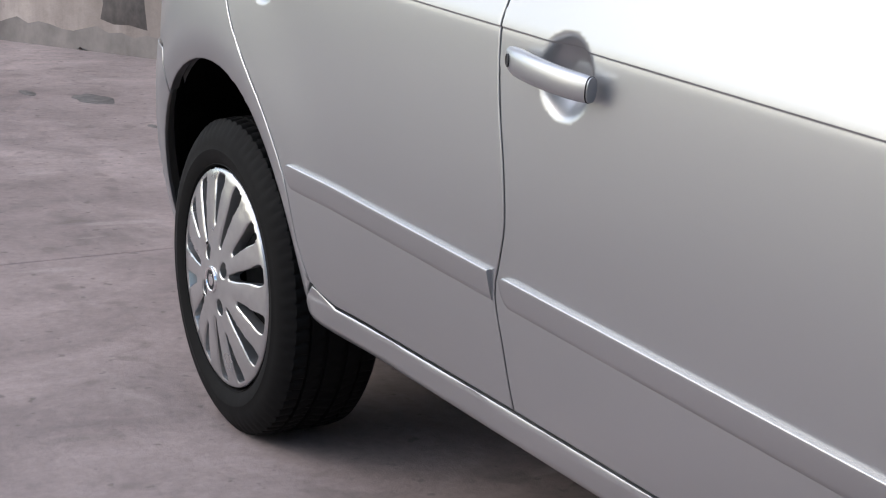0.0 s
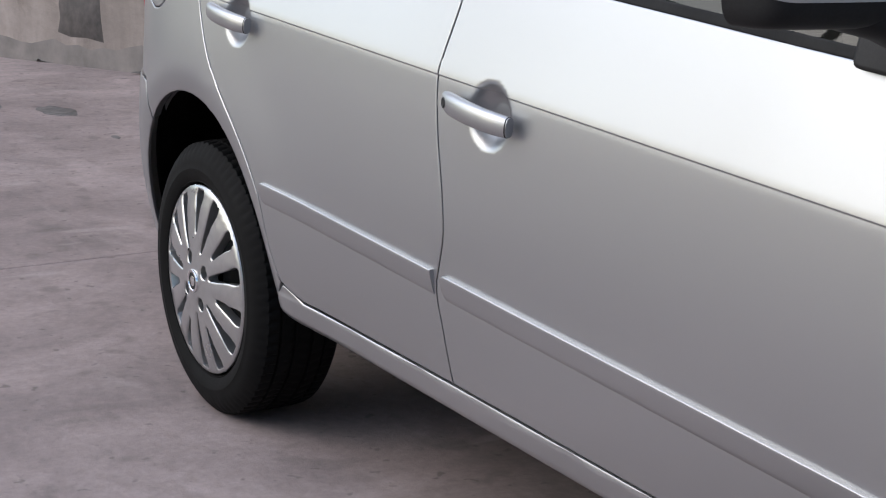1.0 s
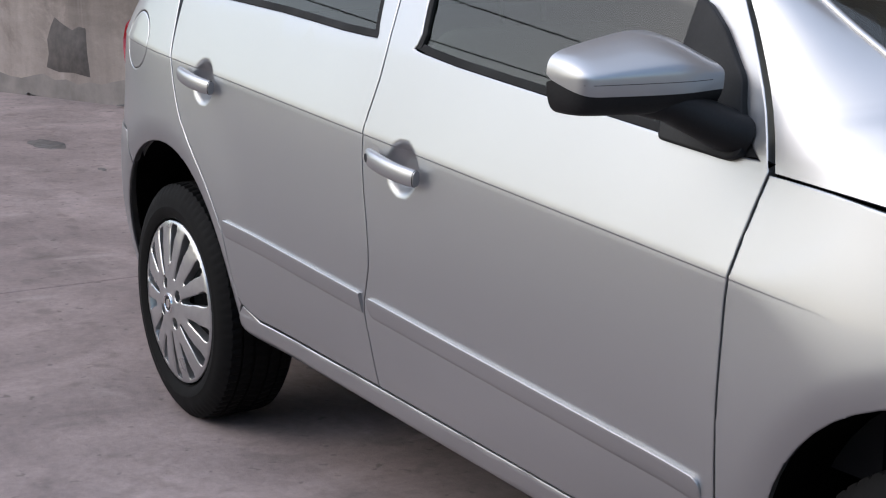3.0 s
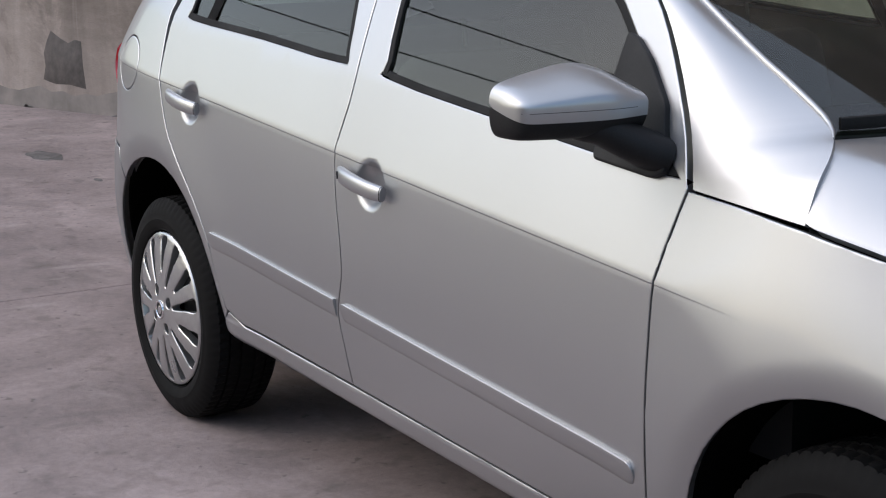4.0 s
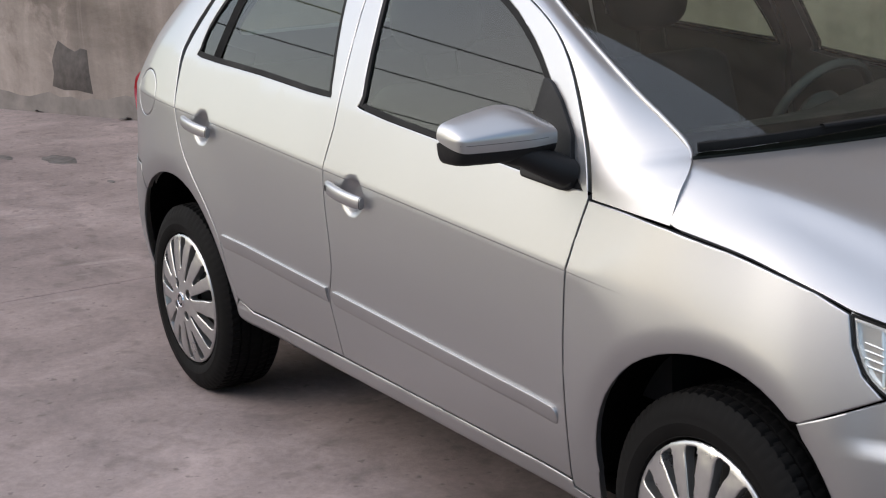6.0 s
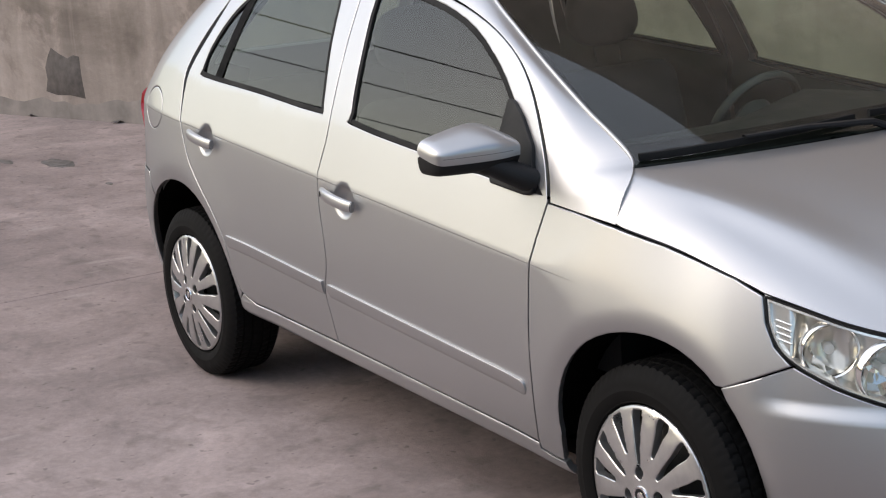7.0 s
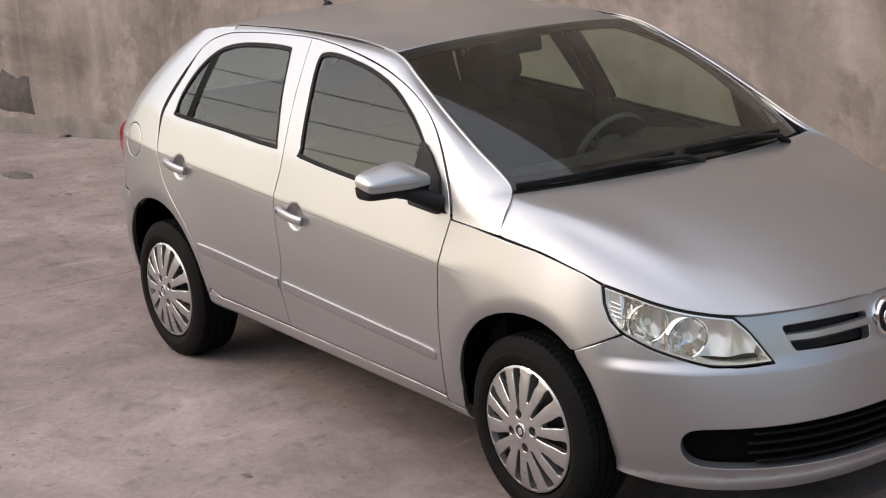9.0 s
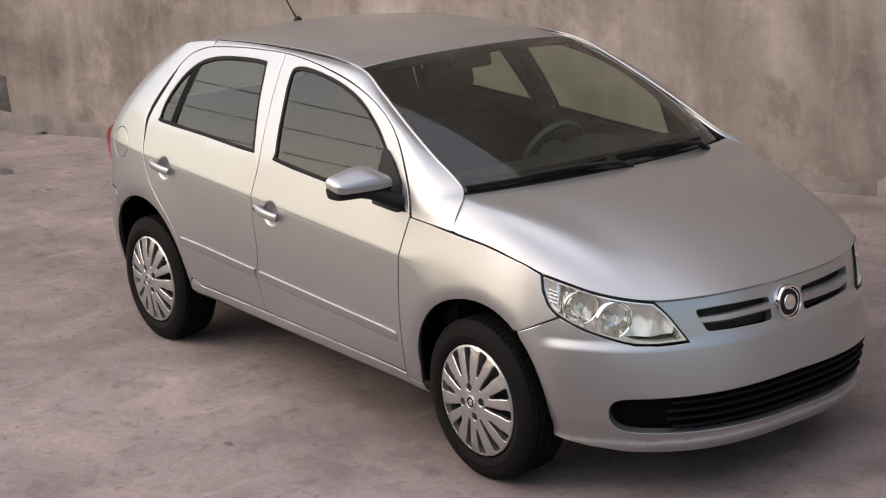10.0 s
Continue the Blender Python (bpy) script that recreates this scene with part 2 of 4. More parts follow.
# ---- mesh helpers ----
def finish(name, mesh, material, parent, label=""):
    ob = new(name, mesh)
    mesh.materials.append(material)
    if parent:
        ob.parent = parent
    if label:
        tagged(ob, label)
    return ob


def part(name, bm, material, parent, label="", smooth_below=40):
    """One bmesh as one mesh object under a thing or a part."""
    mesh = bpy.data.meshes.new(name)
    for f in bm.faces:
        f.smooth = True
    for e in bm.edges:
        if len(e.link_faces) == 2 and e.calc_face_angle(0) > radians(smooth_below):
            e.smooth = False
    bm.to_mesh(mesh)
    bm.free()
    return finish(name, mesh, material, parent, label)


def mirrored(fmap):
    def other(a, b):
        p = fmap(a, b)
        return Vector((p.x, -p.y, p.z))
    return other


def ticks(lo, hi, step, fine=()):
    out = [lo + step * i for i in range(1, int((hi - lo) / step) + 1)]
    for a, b, s in fine:
        out = [v for v in out if not a <= v <= b] + [a + s * i for i in range(int((b - a) / s) + 1)]
    return sorted(v for v in out if lo < v < hi)


def panel(name, outline, fmap, material, parent, label="", holes=(), step=(0.04, 0.04), fine=((), ()), lines=(),
          gap=0.0015, lip=0.0035, depth=0.018, flip=False, drop=0.0012, curl=0.9):
    """A sheet with rounded, turned-in edges: an outline in the plane (a, b), laid on the surface fmap(a, b).
    lines: (a0, b0, a1, b1), folds along which the sheet gets an edge."""
    bm = bmesh.new()
    edges = []
    for loop in (outline, *holes):
        vs = [bm.verts.new((a, b, 0)) for a, b in loop]
        edges += [bm.edges.new((vs[i - 1], vs[i])) for i in range(len(vs))]
    bmesh.ops.triangle_fill(bm, use_beauty=True, edges=edges)
    for f in bm.faces:
        f.normal_update()
    bmesh.ops.reverse_faces(bm, faces=[f for f in bm.faces if f.normal.z < 0])
    if gap:
        ring = bmesh.ops.inset_region(bm, faces=bm.faces[:], thickness=gap, use_even_offset=True, use_boundary=True)["faces"]
        bmesh.ops.delete(bm, geom=ring, context="FACES")
    if lip:
        bmesh.ops.inset_region(bm, faces=bm.faces[:], thickness=lip, use_even_offset=True, use_boundary=True)
    lo = [min(v.co[i] for v in bm.verts) for i in (0, 1)]
    hi = [max(v.co[i] for v in bm.verts) for i in (0, 1)]
    for axis in (0, 1):
        for v in ticks(lo[axis], hi[axis], step[axis], fine[axis]):
            co = [0, 0, 0]
            co[axis] = v
            no = [0, 0, 0]
            no[axis] = 1
            bmesh.ops.bisect_plane(bm, geom=bm.verts[:] + bm.edges[:] + bm.faces[:], plane_co=co, plane_no=no, dist=1e-5)
    for a0, b0, a1, b1 in lines:
        bmesh.ops.bisect_plane(bm, geom=bm.verts[:] + bm.edges[:] + bm.faces[:], plane_co=(a0, b0, 0), plane_no=(b0 - b1, a1 - a0, 0), dist=1e-5)
    turn = -1 if flip else 1
    rim = {}
    for e in bm.edges:
        if len(e.link_faces) == 1:
            mid = (e.verts[0].co + e.verts[1].co) / 2
            away = mid - e.link_faces[0].calc_center_median()
            along = (e.verts[1].co - e.verts[0].co).normalized()
            away = (away - along * away.dot(along)).normalized()
            for v in e.verts:
                rim[v] = rim.get(v, Vector()) + away
    normal, h = {}, 0.0004
    for v in bm.verts:
        a, b = v.co.x, v.co.y
        da, db = fmap(a + h, b) - fmap(a - h, b), fmap(a, b + h) - fmap(a, b - h)
        n = da.cross(db).normalized() * turn
        place = fmap(a, b)
        if v in rim and rim[v].length > 1e-6:
            w = rim[v].normalized()
            out = (da * w.x + db * w.y).normalized()
            normal[v] = (n + out * (curl if lip else 0)).normalized()
            place = place - n * drop
            rim[v] = n
        else:
            normal[v] = n
        v.co = place
    if flip:
        bmesh.ops.reverse_faces(bm, faces=bm.faces[:])
    skin_faces = set(bm.faces)
    if depth:
        low = {v: bm.verts.new(v.co - n * depth) for v, n in rim.items()}
        for e in [e for e in bm.edges if len(e.link_faces) == 1]:
            a, b = e.link_loops[0].vert, e.link_loops[0].link_loop_next.vert
            if a in low and b in low:
                bm.faces.new((b, a, low[a], low[b]))
    bm.normal_update()
    custom = [tuple(normal[l.vert]) if f in skin_faces else tuple(f.normal) for f in bm.faces for l in f.loops]
    for f in bm.faces:
        f.smooth = True
    mesh = bpy.data.meshes.new(name)
    bm.to_mesh(mesh)
    bm.free()
    mesh.normals_split_custom_set(custom)
    return finish(name, mesh, material, parent, label)


def spline(points, n=6, closed=False):
    """A smooth line through a few points of any dimension."""
    out, m = [], len(points)
    for i in range(m if closed else m - 1):
        p = [points[(i + k) % m] if closed else points[min(max(i + k, 0), m - 1)] for k in (-1, 0, 1, 2)]
        for j in range(n):
            t = j / n
            out.append(tuple(0.5 * (2 * b + (c - a) * t + (2 * a - 5 * b + 4 * c - d) * t * t + (3 * b - a - 3 * c + d) * t**3) for a, b, c, d in zip(*p)))
    if not closed:
        out.append(tuple(points[-1]))
    return out


def ring(points, amount):
    """A closed outline in a plane moved inwards (minus: outwards)."""
    area = sum(a[0] * b[1] - b[0] * a[1] for a, b in zip(points, points[1:] + points[:1]))
    s, out, n = (1 if area > 0 else -1), [], len(points)
    for i, p in enumerate(points):
        a, b = Vector(points[i - 1]), Vector(points[(i + 1) % n])
        d1, d2 = (Vector(p) - a).normalized(), (b - Vector(p)).normalized()
        k = Vector((-d1.y - d2.y, d1.x + d2.x))
        k = k.normalized() * (amount * s / max(0.5, k.length / 2)) if k.length > 1e-6 else Vector((0, 0))
        out.append((p[0] + k.x, p[1] + k.y))
    return out


def rounded(points, r, n=4):
    """A closed outline with rounded corners."""
    out, m = [], len(points)
    for i in range(m):
        p, a, b = Vector(points[i]), Vector(points[i - 1]), Vector(points[(i + 1) % m])
        da, db = a - p, b - p
        k = min(r, da.length * 0.45, db.length * 0.45)
        s, e = p + da.normalized() * k, p + db.normalized() * k
        for j in range(n + 1):
            t = j / n
            out.append(tuple(s * (1 - t) ** 2 + p * 2 * t * (1 - t) + e * t * t))
    return out


def sweep(bm, path, section, up=Vector((0, 0, 1)), caps=True, scale=None):
    """A closed section (side, up) carried along a line of places."""
    rows, n = [], len(path)
    for i, p in enumerate(path):
        p = Vector(p)
        d = (Vector(path[min(i + 1, n - 1)]) - Vector(path[max(i - 1, 0)])).normalized()
        side = d.cross(up).normalized()
        over = side.cross(d)
        k = scale[i] if scale else 1
        rows.append([bm.verts.new(p + (side * a + over * b) * k) for a, b in section])
    m = len(section)
    for r0, r1 in zip(rows, rows[1:]):
        for j in range(m):
            bm.faces.new((r0[j], r0[(j + 1) % m], r1[(j + 1) % m], r1[j]))
    if caps:
        bm.faces.new(rows[0])
        bm.faces.new(rows[-1][::-1])
    bmesh.ops.recalc_face_normals(bm, faces=bm.faces[:])
    return bm


def oval(a, b, n=12, power=2.0):
    out = []
    for i in range(n):
        t = 2 * math.pi * i / n
        c, s = math.cos(t), math.sin(t)
        out.append((a * math.copysign(abs(c) ** (2 / power), c), b * math.copysign(abs(s) ** (2 / power), s)))
    return out


def lathe(bm, profile, n=48, axis=Vector((0, -1, 0)), centre=Vector(), closed=False):
    """A profile (radius, along the axis) turned about the axis."""
    axis = axis.normalized()
    e1 = axis.orthogonal().normalized()
    e2 = axis.cross(e1)
    rows = []
    for r, h in profile:
        if r < 1e-6:
            rows.append([bm.verts.new(centre + axis * h)])
        else:
            rows.append([bm.verts.new(centre + axis * h + (e1 * math.cos(t) + e2 * math.sin(t)) * r) for t in (2 * math.pi * i / n for i in range(n))])
    pairs = list(zip(rows, rows[1:])) + ([(rows[-1], rows[0])] if closed else [])
    for a, b in pairs:
        for i in range(n):
            j = (i + 1) % n
            q = [a[i % len(a)], a[j % len(a)], b[j % len(b)], b[i % len(b)]]
            q = list(dict.fromkeys(q))
            if len(q) > 2:
                bm.faces.new(q)
    bmesh.ops.recalc_face_normals(bm, faces=bm.faces[:])
    return bm


def box(bm, lo, hi, bevel=0.01, seg=2, m=None):
    made = bmesh.ops.create_cube(bm, size=1.0)["verts"]
    lo, hi = Vector(lo), Vector(hi)
    for v in made:
        v.co = Vector(lo[i] + (v.co[i] + 0.5) * (hi[i] - lo[i]) for i in range(3))
    if bevel:
        es = list({e for v in made for e in v.link_edges})
        made = list({v for f in bmesh.ops.bevel(bm, geom=es, offset=bevel, segments=seg, affect="EDGES", profile=0.5)["faces"] for v in f.verts} | {v for v in made if v.is_valid})
    if m:
        for v in made:
            v.co = m @ v.co
    return bm


def empty(name, label, category, at=(0, 0, 0), **more):
    ob = new(name)
    ob.location = at
    return tagged(ob, label, category, **more)



# ---- the yard ----
def sheet(name, lo, hi, z, cell, material, label):
    bm = bmesh.new()
    nx, ny = max(1, round((hi[0] - lo[0]) / cell)), max(1, round((hi[1] - lo[1]) / cell))
    g = [[bm.verts.new((lo[0] + (hi[0] - lo[0]) * i / nx, lo[1] + (hi[1] - lo[1]) * j / ny, z)) for j in range(ny + 1)] for i in range(nx + 1)]
    for i in range(nx):
        for j in range(ny):
            bm.faces.new((g[i][j], g[i + 1][j], g[i + 1][j + 1], g[i][j + 1]))
    return tagged(part(name, bm, material, None), label, "ground", kind="structure")


ground = sheet("ground", (-400, -400), (400, 400), -0.012, 800, GROUND, "worn grey concrete yard floor with faint stains")

WALL_TURN = math.degrees(math.atan(0.341))


def yard_wall(name, a, b, height, label):
    """A plastered block wall, 0.2 m thick, from a to b, with a slightly uneven top."""
    a, b = Vector(a), Vector(b)
    length = (b - a).length
    bm = bmesh.new()
    n = max(8, round(length / 0.5))
    rows = []
    for i in range(n + 1):
        x = length * i / n
        top = height + 0.012 * math.sin(2.1 * x) + 0.008 * math.sin(5.3 * x + 1)
        rows.append([bm.verts.new((x, 0, -0.05)), bm.verts.new((x, 0, top)), bm.verts.new((x, 0.2, top)), bm.verts.new((x, 0.2, -0.05))])
    for r, s in zip(rows, rows[1:]):
        for j in range(4):
            bm.faces.new((r[j], s[j], s[(j + 1) % 4], r[(j + 1) % 4]))
    bm.faces.new(rows[0][::-1])
    bm.faces.new(rows[-1])
    bmesh.ops.recalc_face_normals(bm, faces=bm.faces[:])
    ob = part(name, bm, WALL, None)
    d = b - a
    ob.matrix_world = Matrix.Translation((a.x, a.y, 0)) @ Matrix.Rotation(math.atan2(d.y, d.x), 4, "Z")
    return tagged(ob, label, "wall", kind="structure")


def on_wall(s):
    """A place at the foot of the back wall, s metres along it."""
    return Vector((-8.69 + s * math.cos(radians(WALL_TURN)), 0.48 + s * math.sin(radians(WALL_TURN))))


# return, front and side form an unseen block, added to shade floor and doors
CORNERS = [on_wall(40), Vector((31.0, -19.0)), Vector((5.2, -19.0)), Vector((5.2, -6.4)), Vector((0.9, -6.4)), Vector((0.9, -19.0)), on_wall(-9) + Vector((4.5, -15.0)), on_wall(-9)]
wall_back = yard_wall("wall_back", on_wall(-9), on_wall(40), 10.6, "tall grey cement wall streaked with damp stains")
# low walls, also unseen, close the yard; heights leave sky for the paint's reflections
for k, (name, height) in enumerate((("wall_end", 1.6), ("wall_low_near", 1.6), ("shade_wall_return", 3.0), ("shade_wall_front", 3.0), ("shade_wall_side", 3.0), ("wall_low", 1.9), ("wall_far", 1.9))):
    yard_wall(name, CORNERS[k], CORNERS[k + 1], height, "plain grey plastered wall added out of view round the yard")


# ---- the car ----
car = empty("hatchback_car", "silver five-door hatchback car parked on the concrete yard", "car", (1.2, 0, 0))
car_inverse = Matrix.Translation((-1.2, 0, 0))


def under_car(ob):
    ob.matrix_parent_inverse = car_inverse
    return ob


def both(name, outline, fmap, material, parent=None, **more):
    """A panel on the car's right and its mirror image on the left."""
    r = under_car(panel(name, outline, fmap, material, parent or car, **more))
    turned = dict(more)
    turned["flip"] = not more.get("flip", False)
    l = under_car(panel(name, outline, mirrored(fmap), material, parent or car, **turned))
    return r, l


def sk(points):
    """Outline points given as (x, z) on the side, as (u, z)."""
    return [(u_of(x, z), z) for x, z in points]


def arc(cx, cz, r, a0, a1, n):
    return [(cx + r * math.cos(radians(a0 + (a1 - a0) * i / n)), cz + r * math.sin(radians(a0 + (a1 - a0) * i / n))) for i in range(n + 1)]


CREASE = tuple((-0.6, z_crease(-0.6) + d, 2.3, z_crease(2.3) + d) for d in (-0.045, -0.022, -0.009, -0.0035, -0.0022, -0.0015, -0.0008, 0.0, 0.0008, 0.004, 0.012))

# lines between the panels, (x, z)
SEAM_B = spline([(1.048, 0.345), (1.044, 0.43), (1.035, 0.50), (1.052, 0.55), (1.066, 0.60), (1.061, 0.67), (1.046, 0.745), (1.037, 0.83), (1.043, 0.88), (1.057, 0.985), (1.035, 1.18), (1.000, 1.404)], 3)
SEAM_REAR = spline([(0.520, 0.362), (0.445, 0.385), (0.410, 0.45), (0.385, 0.545), (0.316, 0.636), (0.213, 0.726), (0.150, 0.79), (0.095, 0.887), (0.074, 0.968), (0.068, 1.08), (0.125, 1.20), (0.215, 1.328), (0.300, 1.372), (0.405, 1.393)], 3)
SEAM_FRONT = spline([(2.036, 0.303), (2.060, 0.43), (2.073, 0.645), (2.079, 0.767), (2.110, 0.912)], 4)
ROOF_LINE = spline([(0.405, 1.393), (0.60, 1.403), (0.786, 1.406), (1.000, 1.404), (1.243, 1.382), (1.551, 1.328), (1.782, 1.256), (1.932, 1.165), (2.058, 1.017), (2.110, 0.912)], 4)
CUT_ROOF = min(range(len(ROOF_LINE)), key=lambda i: abs(ROOF_LINE[i][0] - 1.0))

# windows, (x, z)
WINDOW_REAR = spline([(0.205, 1.062), (0.60, 1.040), (0.970, 1.016), (1.000, 1.040), (0.945, 1.20), (0.898, 1.340), (0.865, 1.364), (0.66, 1.366), (0.48, 1.355), (0.345, 1.322), (0.250, 1.250), (0.190, 1.150), (0.178, 1.085)], 3, True)
WINDOW_FRONT = spline([(1.190, 0.998), (1.60, 0.960), (2.040, 0.926), (2.058, 0.945), (2.000, 1.030), (1.905, 1.110), (1.795, 1.195), (1.640, 1.275), (1.46, 1.326), (1.25, 1.357), (1.130, 1.358), (1.098, 1.325), (1.130, 1.18), (1.162, 1.03)], 3, True)

HANDLES = {"front": (1.190, 0.793), "rear": (0.284, 0.868)}


def door_skin(hx, hz):
    def fmap(u, z):
        p = skin(u, z)
        r = math.hypot((u - hx) / 0.056, (z - hz) / 0.050)
        if r < 1.15:
            p = Vector((p.x, p.y + 0.024 * (1 - smooth(0.35, 1.1, r)), p.z))
        return p
    return fmap


def door(outline, window, which, grip):
    hx, hz = HANDLES[which]
    fine = (((hx - 0.065, hx + 0.065, 0.005),), ((hz - 0.060, hz + 0.060, 0.005),))
    made = both(which + "_door", outline, door_skin(hx, hz), PAINT, holes=(window,), fine=fine, lines=CREASE)
    for ob in made:
        tagged(ob, "silver-painted " + which + " passenger door")
    for k, ob in enumerate(made):
        f = skin if k == 0 else mirrored(skin)
        # seal round the window, glass behind it
        inner = ring(window, 0.013)

        def seal_map(u, z, f=f):
            p = f(u, z)
            return Vector((p.x, p.y + (0.001 if p.y < 0 else -0.001), p.z))

        def glass_map(u, z, f=f):
            p = f(u, z)
            return Vector((p.x, p.y + (0.007 if p.y < 0 else -0.007), p.z))

        panel("window_seal", ring(window, -0.002), seal_map, RUBBER, ob, "black rubber window seal", holes=(inner,), gap=0, lip=0.003, depth=0.012, flip=k == 1)
        panel("window_glass", ring(window, 0.009), glass_map, GLASS, ob, "tinted side window glass", gap=0, lip=0, depth=0.004, flip=k == 1)
        # inner trim, dark, behind the skin
        def trim_map(u, z, f=f):
            p = f(u, z)
            d = 0.022 + 0.03 * (1 - smooth(0.92, 1.02, z))
            return Vector((p.x, p.y + (d if p.y < 0 else -d), p.z))

        panel("door_trim", ring(outline, 0.012), trim_map, TRIM, ob, "dark inner door trim", holes=(ring(window, -0.006),), gap=0, lip=0, depth=0, flip=k == 1, step=(0.12, 0.08))
        # pull handle
        bm = bmesh.new()
        y = -1 if k == 0 else 1
        path, sizes = [], []
        for i in range(15):
            t = i / 14
            x, z = hx - 0.098 + 0.176 * t, hz + 0.014 - 0.020 * t
            s = f(x, z)
            out = -0.004 + 0.031 * math.sin(math.pi * min(1, max(0, 0.06 + t * 0.87))) ** 0.32
            path.append((s.x, s.y + y * out, s.z))
            sizes.append(min(1.0, 0.80 + 1.4 * t) * (1.0 - 0.10 * max(0.0, t - 0.5)))
        sizes[-1] *= 0.90
        sizes[-2] *= 0.98
        sweep(bm, path, oval(0.0105, 0.0172, 16, 2.5), scale=sizes)
        handle = part("door_handle", bm, PAINT, ob, "silver pull handle", 60)
        if which == "front":
            bm = bmesh.new()
            s = Vector(path[1]) + Vector((0.004, y * 0.0095, 0))
            lathe(bm, [(0, 0.0020), (0.0058, 0.0020), (0.0066, 0.0032), (0.0078, 0.0030), (0.0084, -0.006)], 20, Vector((-0.30, y, 0)), s)
            part("lock_cylinder", bm, STEEL, handle, "dark metal key lock")
        bm = bmesh.new()
        a, b = Vector(path[-2]), Vector(path[-1])
        d = (b - a).normalized()
        sweep(bm, [b - d * 0.0032, b - d * 0.0014], oval(0.0110, 0.0178, 18, 2.5), scale=[sizes[-1] * 1.01, sizes[-1] * 1.0])
        part("handle_gasket", bm, RUBBER, handle, "black rubber handle gasket")
        # rubbing strip
        x0, x1 = grip
        bm = bmesh.new()
        rows = []
        prof = [(0.0202, -0.003), (0.0204, 0.0046), (0.0201, 0.0058), (0.0193, 0.0065), (0.0180, 0.0067), (0.0130, 0.0064), (0.0, 0.0050), (-0.0120, 0.0030), (-0.0200, 0.0010), (-0.0230, -0.003)]
        n = 40
        for i in range(n + 1):
            x = x0 + (x1 - x0) * (0.5 - 0.5 * math.cos(math.pi * i / n))
            edge = min((x - x0), (x1 - x)) if which == "front" else x - x0
            r = math.sqrt(max(0.0, 1 - (1 - min(1, edge / 0.016)) ** 2)) * 0.75 + 0.25
            zc = 0.5545 - 0.0675 * (x - 0.40)
            row = []
            for dz, dy in prof:
                s = f(x, zc + dz * r)
                row.append(bm.verts.new((s.x, s.y + y * dy * (0.4 + 0.6 * r), s.z)))
            rows.append(row)
        for a, b in zip(rows, rows[1:]):
            for j in range(len(prof) - 1):
                bm.faces.new((a[j], a[j + 1], b[j + 1], b[j]))
        bm.faces.new(rows[0])
        bm.faces.new(rows[-1])
        bmesh.ops.recalc_face_normals(bm, faces=bm.faces[:])
        part("rubbing_strip", bm, PAINT, ob, "silver side rubbing strip", 55)
    return made


front_outline = SEAM_FRONT + ROOF_LINE[CUT_ROOF:-1][::-1] + SEAM_B[:-1][::-1]
rear_outline = SEAM_B + ROOF_LINE[:CUT_ROOF][::-1] + SEAM_REAR[:-1][::-1]
front_doors = door(front_outline, WINDOW_FRONT, "front", (1.055, 2.032))
rear_doors = door(rear_outline, WINDOW_REAR, "rear", (0.400, 1.030))
for k, ob in enumerate(rear_doors):
    f = skin if k == 0 else mirrored(skin)
    bm = bmesh.new()
    y = 1 if k == 0 else -1
    rows = [[], []]
    for i in range(12):
        t = i / 11
        x, z = 0.300 + 0.045 * t, 1.055 + 0.262 * t
        for r, dx in zip(rows, (-0.024, 0.024)):
            s = f(x + dx, z)
            r.append(bm.verts.new((s.x, s.y + y * 0.004, s.z)))
    for i in range(11):
        bm.faces.new((rows[0][i], rows[1][i], rows[1][i + 1], rows[0][i + 1]))
    bmesh.ops.solidify(bm, geom=bm.faces[:], thickness=0.006)
    part("window_divider", bm, RUBBER, ob, "black window divider bar")

# front wing
wing = [(2.110, 0.910)] + SEAM_FRONT[::-1][1:] + [(2.036, 0.285), (2.125, 0.275)]
wing += [(2.138, 0.345)] + arc(2.46, 0.345, 0.32, 180, 50, 18) + [(2.690, 0.592)]
wing_lamp = [(U_NOSE - d, z) for d, z in ((0.897, 0.660), (0.937, 0.694), (0.957, 0.738), (0.961, 0.792))]
wing_top = [(2.68, 0.818), (2.613, 0.835), (2.49, 0.864), (2.349, 0.889), (2.23, 0.902)]
wing_outline = sk(wing) + wing_lamp + sk(wing_top)
for ob in both("front_wing", wing_outline, skin, PAINT, lines=CREASE, step=(0.011, 0.011), gap=0.0026):
    tagged(ob, "silver front wing over the wheel arch")

# rear quarter with its fuel flap
tail_edge = [(U_TAIL + 0.42, z) for z in (1.37, 1.30, 1.20, 1.10, 1.00)]
quarter = [(u_of(x, z), z) for x, z in SEAM_REAR[::-1]]
quarter = quarter[:-3] + [(0.440, 0.384), (0.398, 0.345)]
quarter += sk(arc(0.02, 0.335, 0.365, 3, 130, 20)) + [(u_of(-0.236, 0.70), 0.704), (U_TAIL + 0.62, 0.725), (u_of(-0.42, 0.78), 0.775), (u_of(-0.405, 0.80), 0.80), (u_of(-0.425, 0.965), 0.965)]
quarter += tail_edge[::-1] + [(u_of(0.15, 1.392), 1.392), (0.22, 1.403), (0.30, 1.412), (0.405, 1.418)]
FLAP = [(-0.165 + 0.088 * math.cos(2 * math.pi * i / 28), 0.932 + 0.070 * math.sin(2 * math.pi * i / 28)) for i in range(28)]
for ob in both("rear_quarter", quarter, skin, PAINT, lines=CREASE, step=(0.03, 0.03), holes=(sk(FLAP),)):
    tagged(ob, "silver rear quarter panel over the wheel arch")
def quarter_inside(u, z):
    p = skin(u, z)
    n = Vector((p.x - 0.9, p.y, 0)).normalized()
    return p - n * 0.035


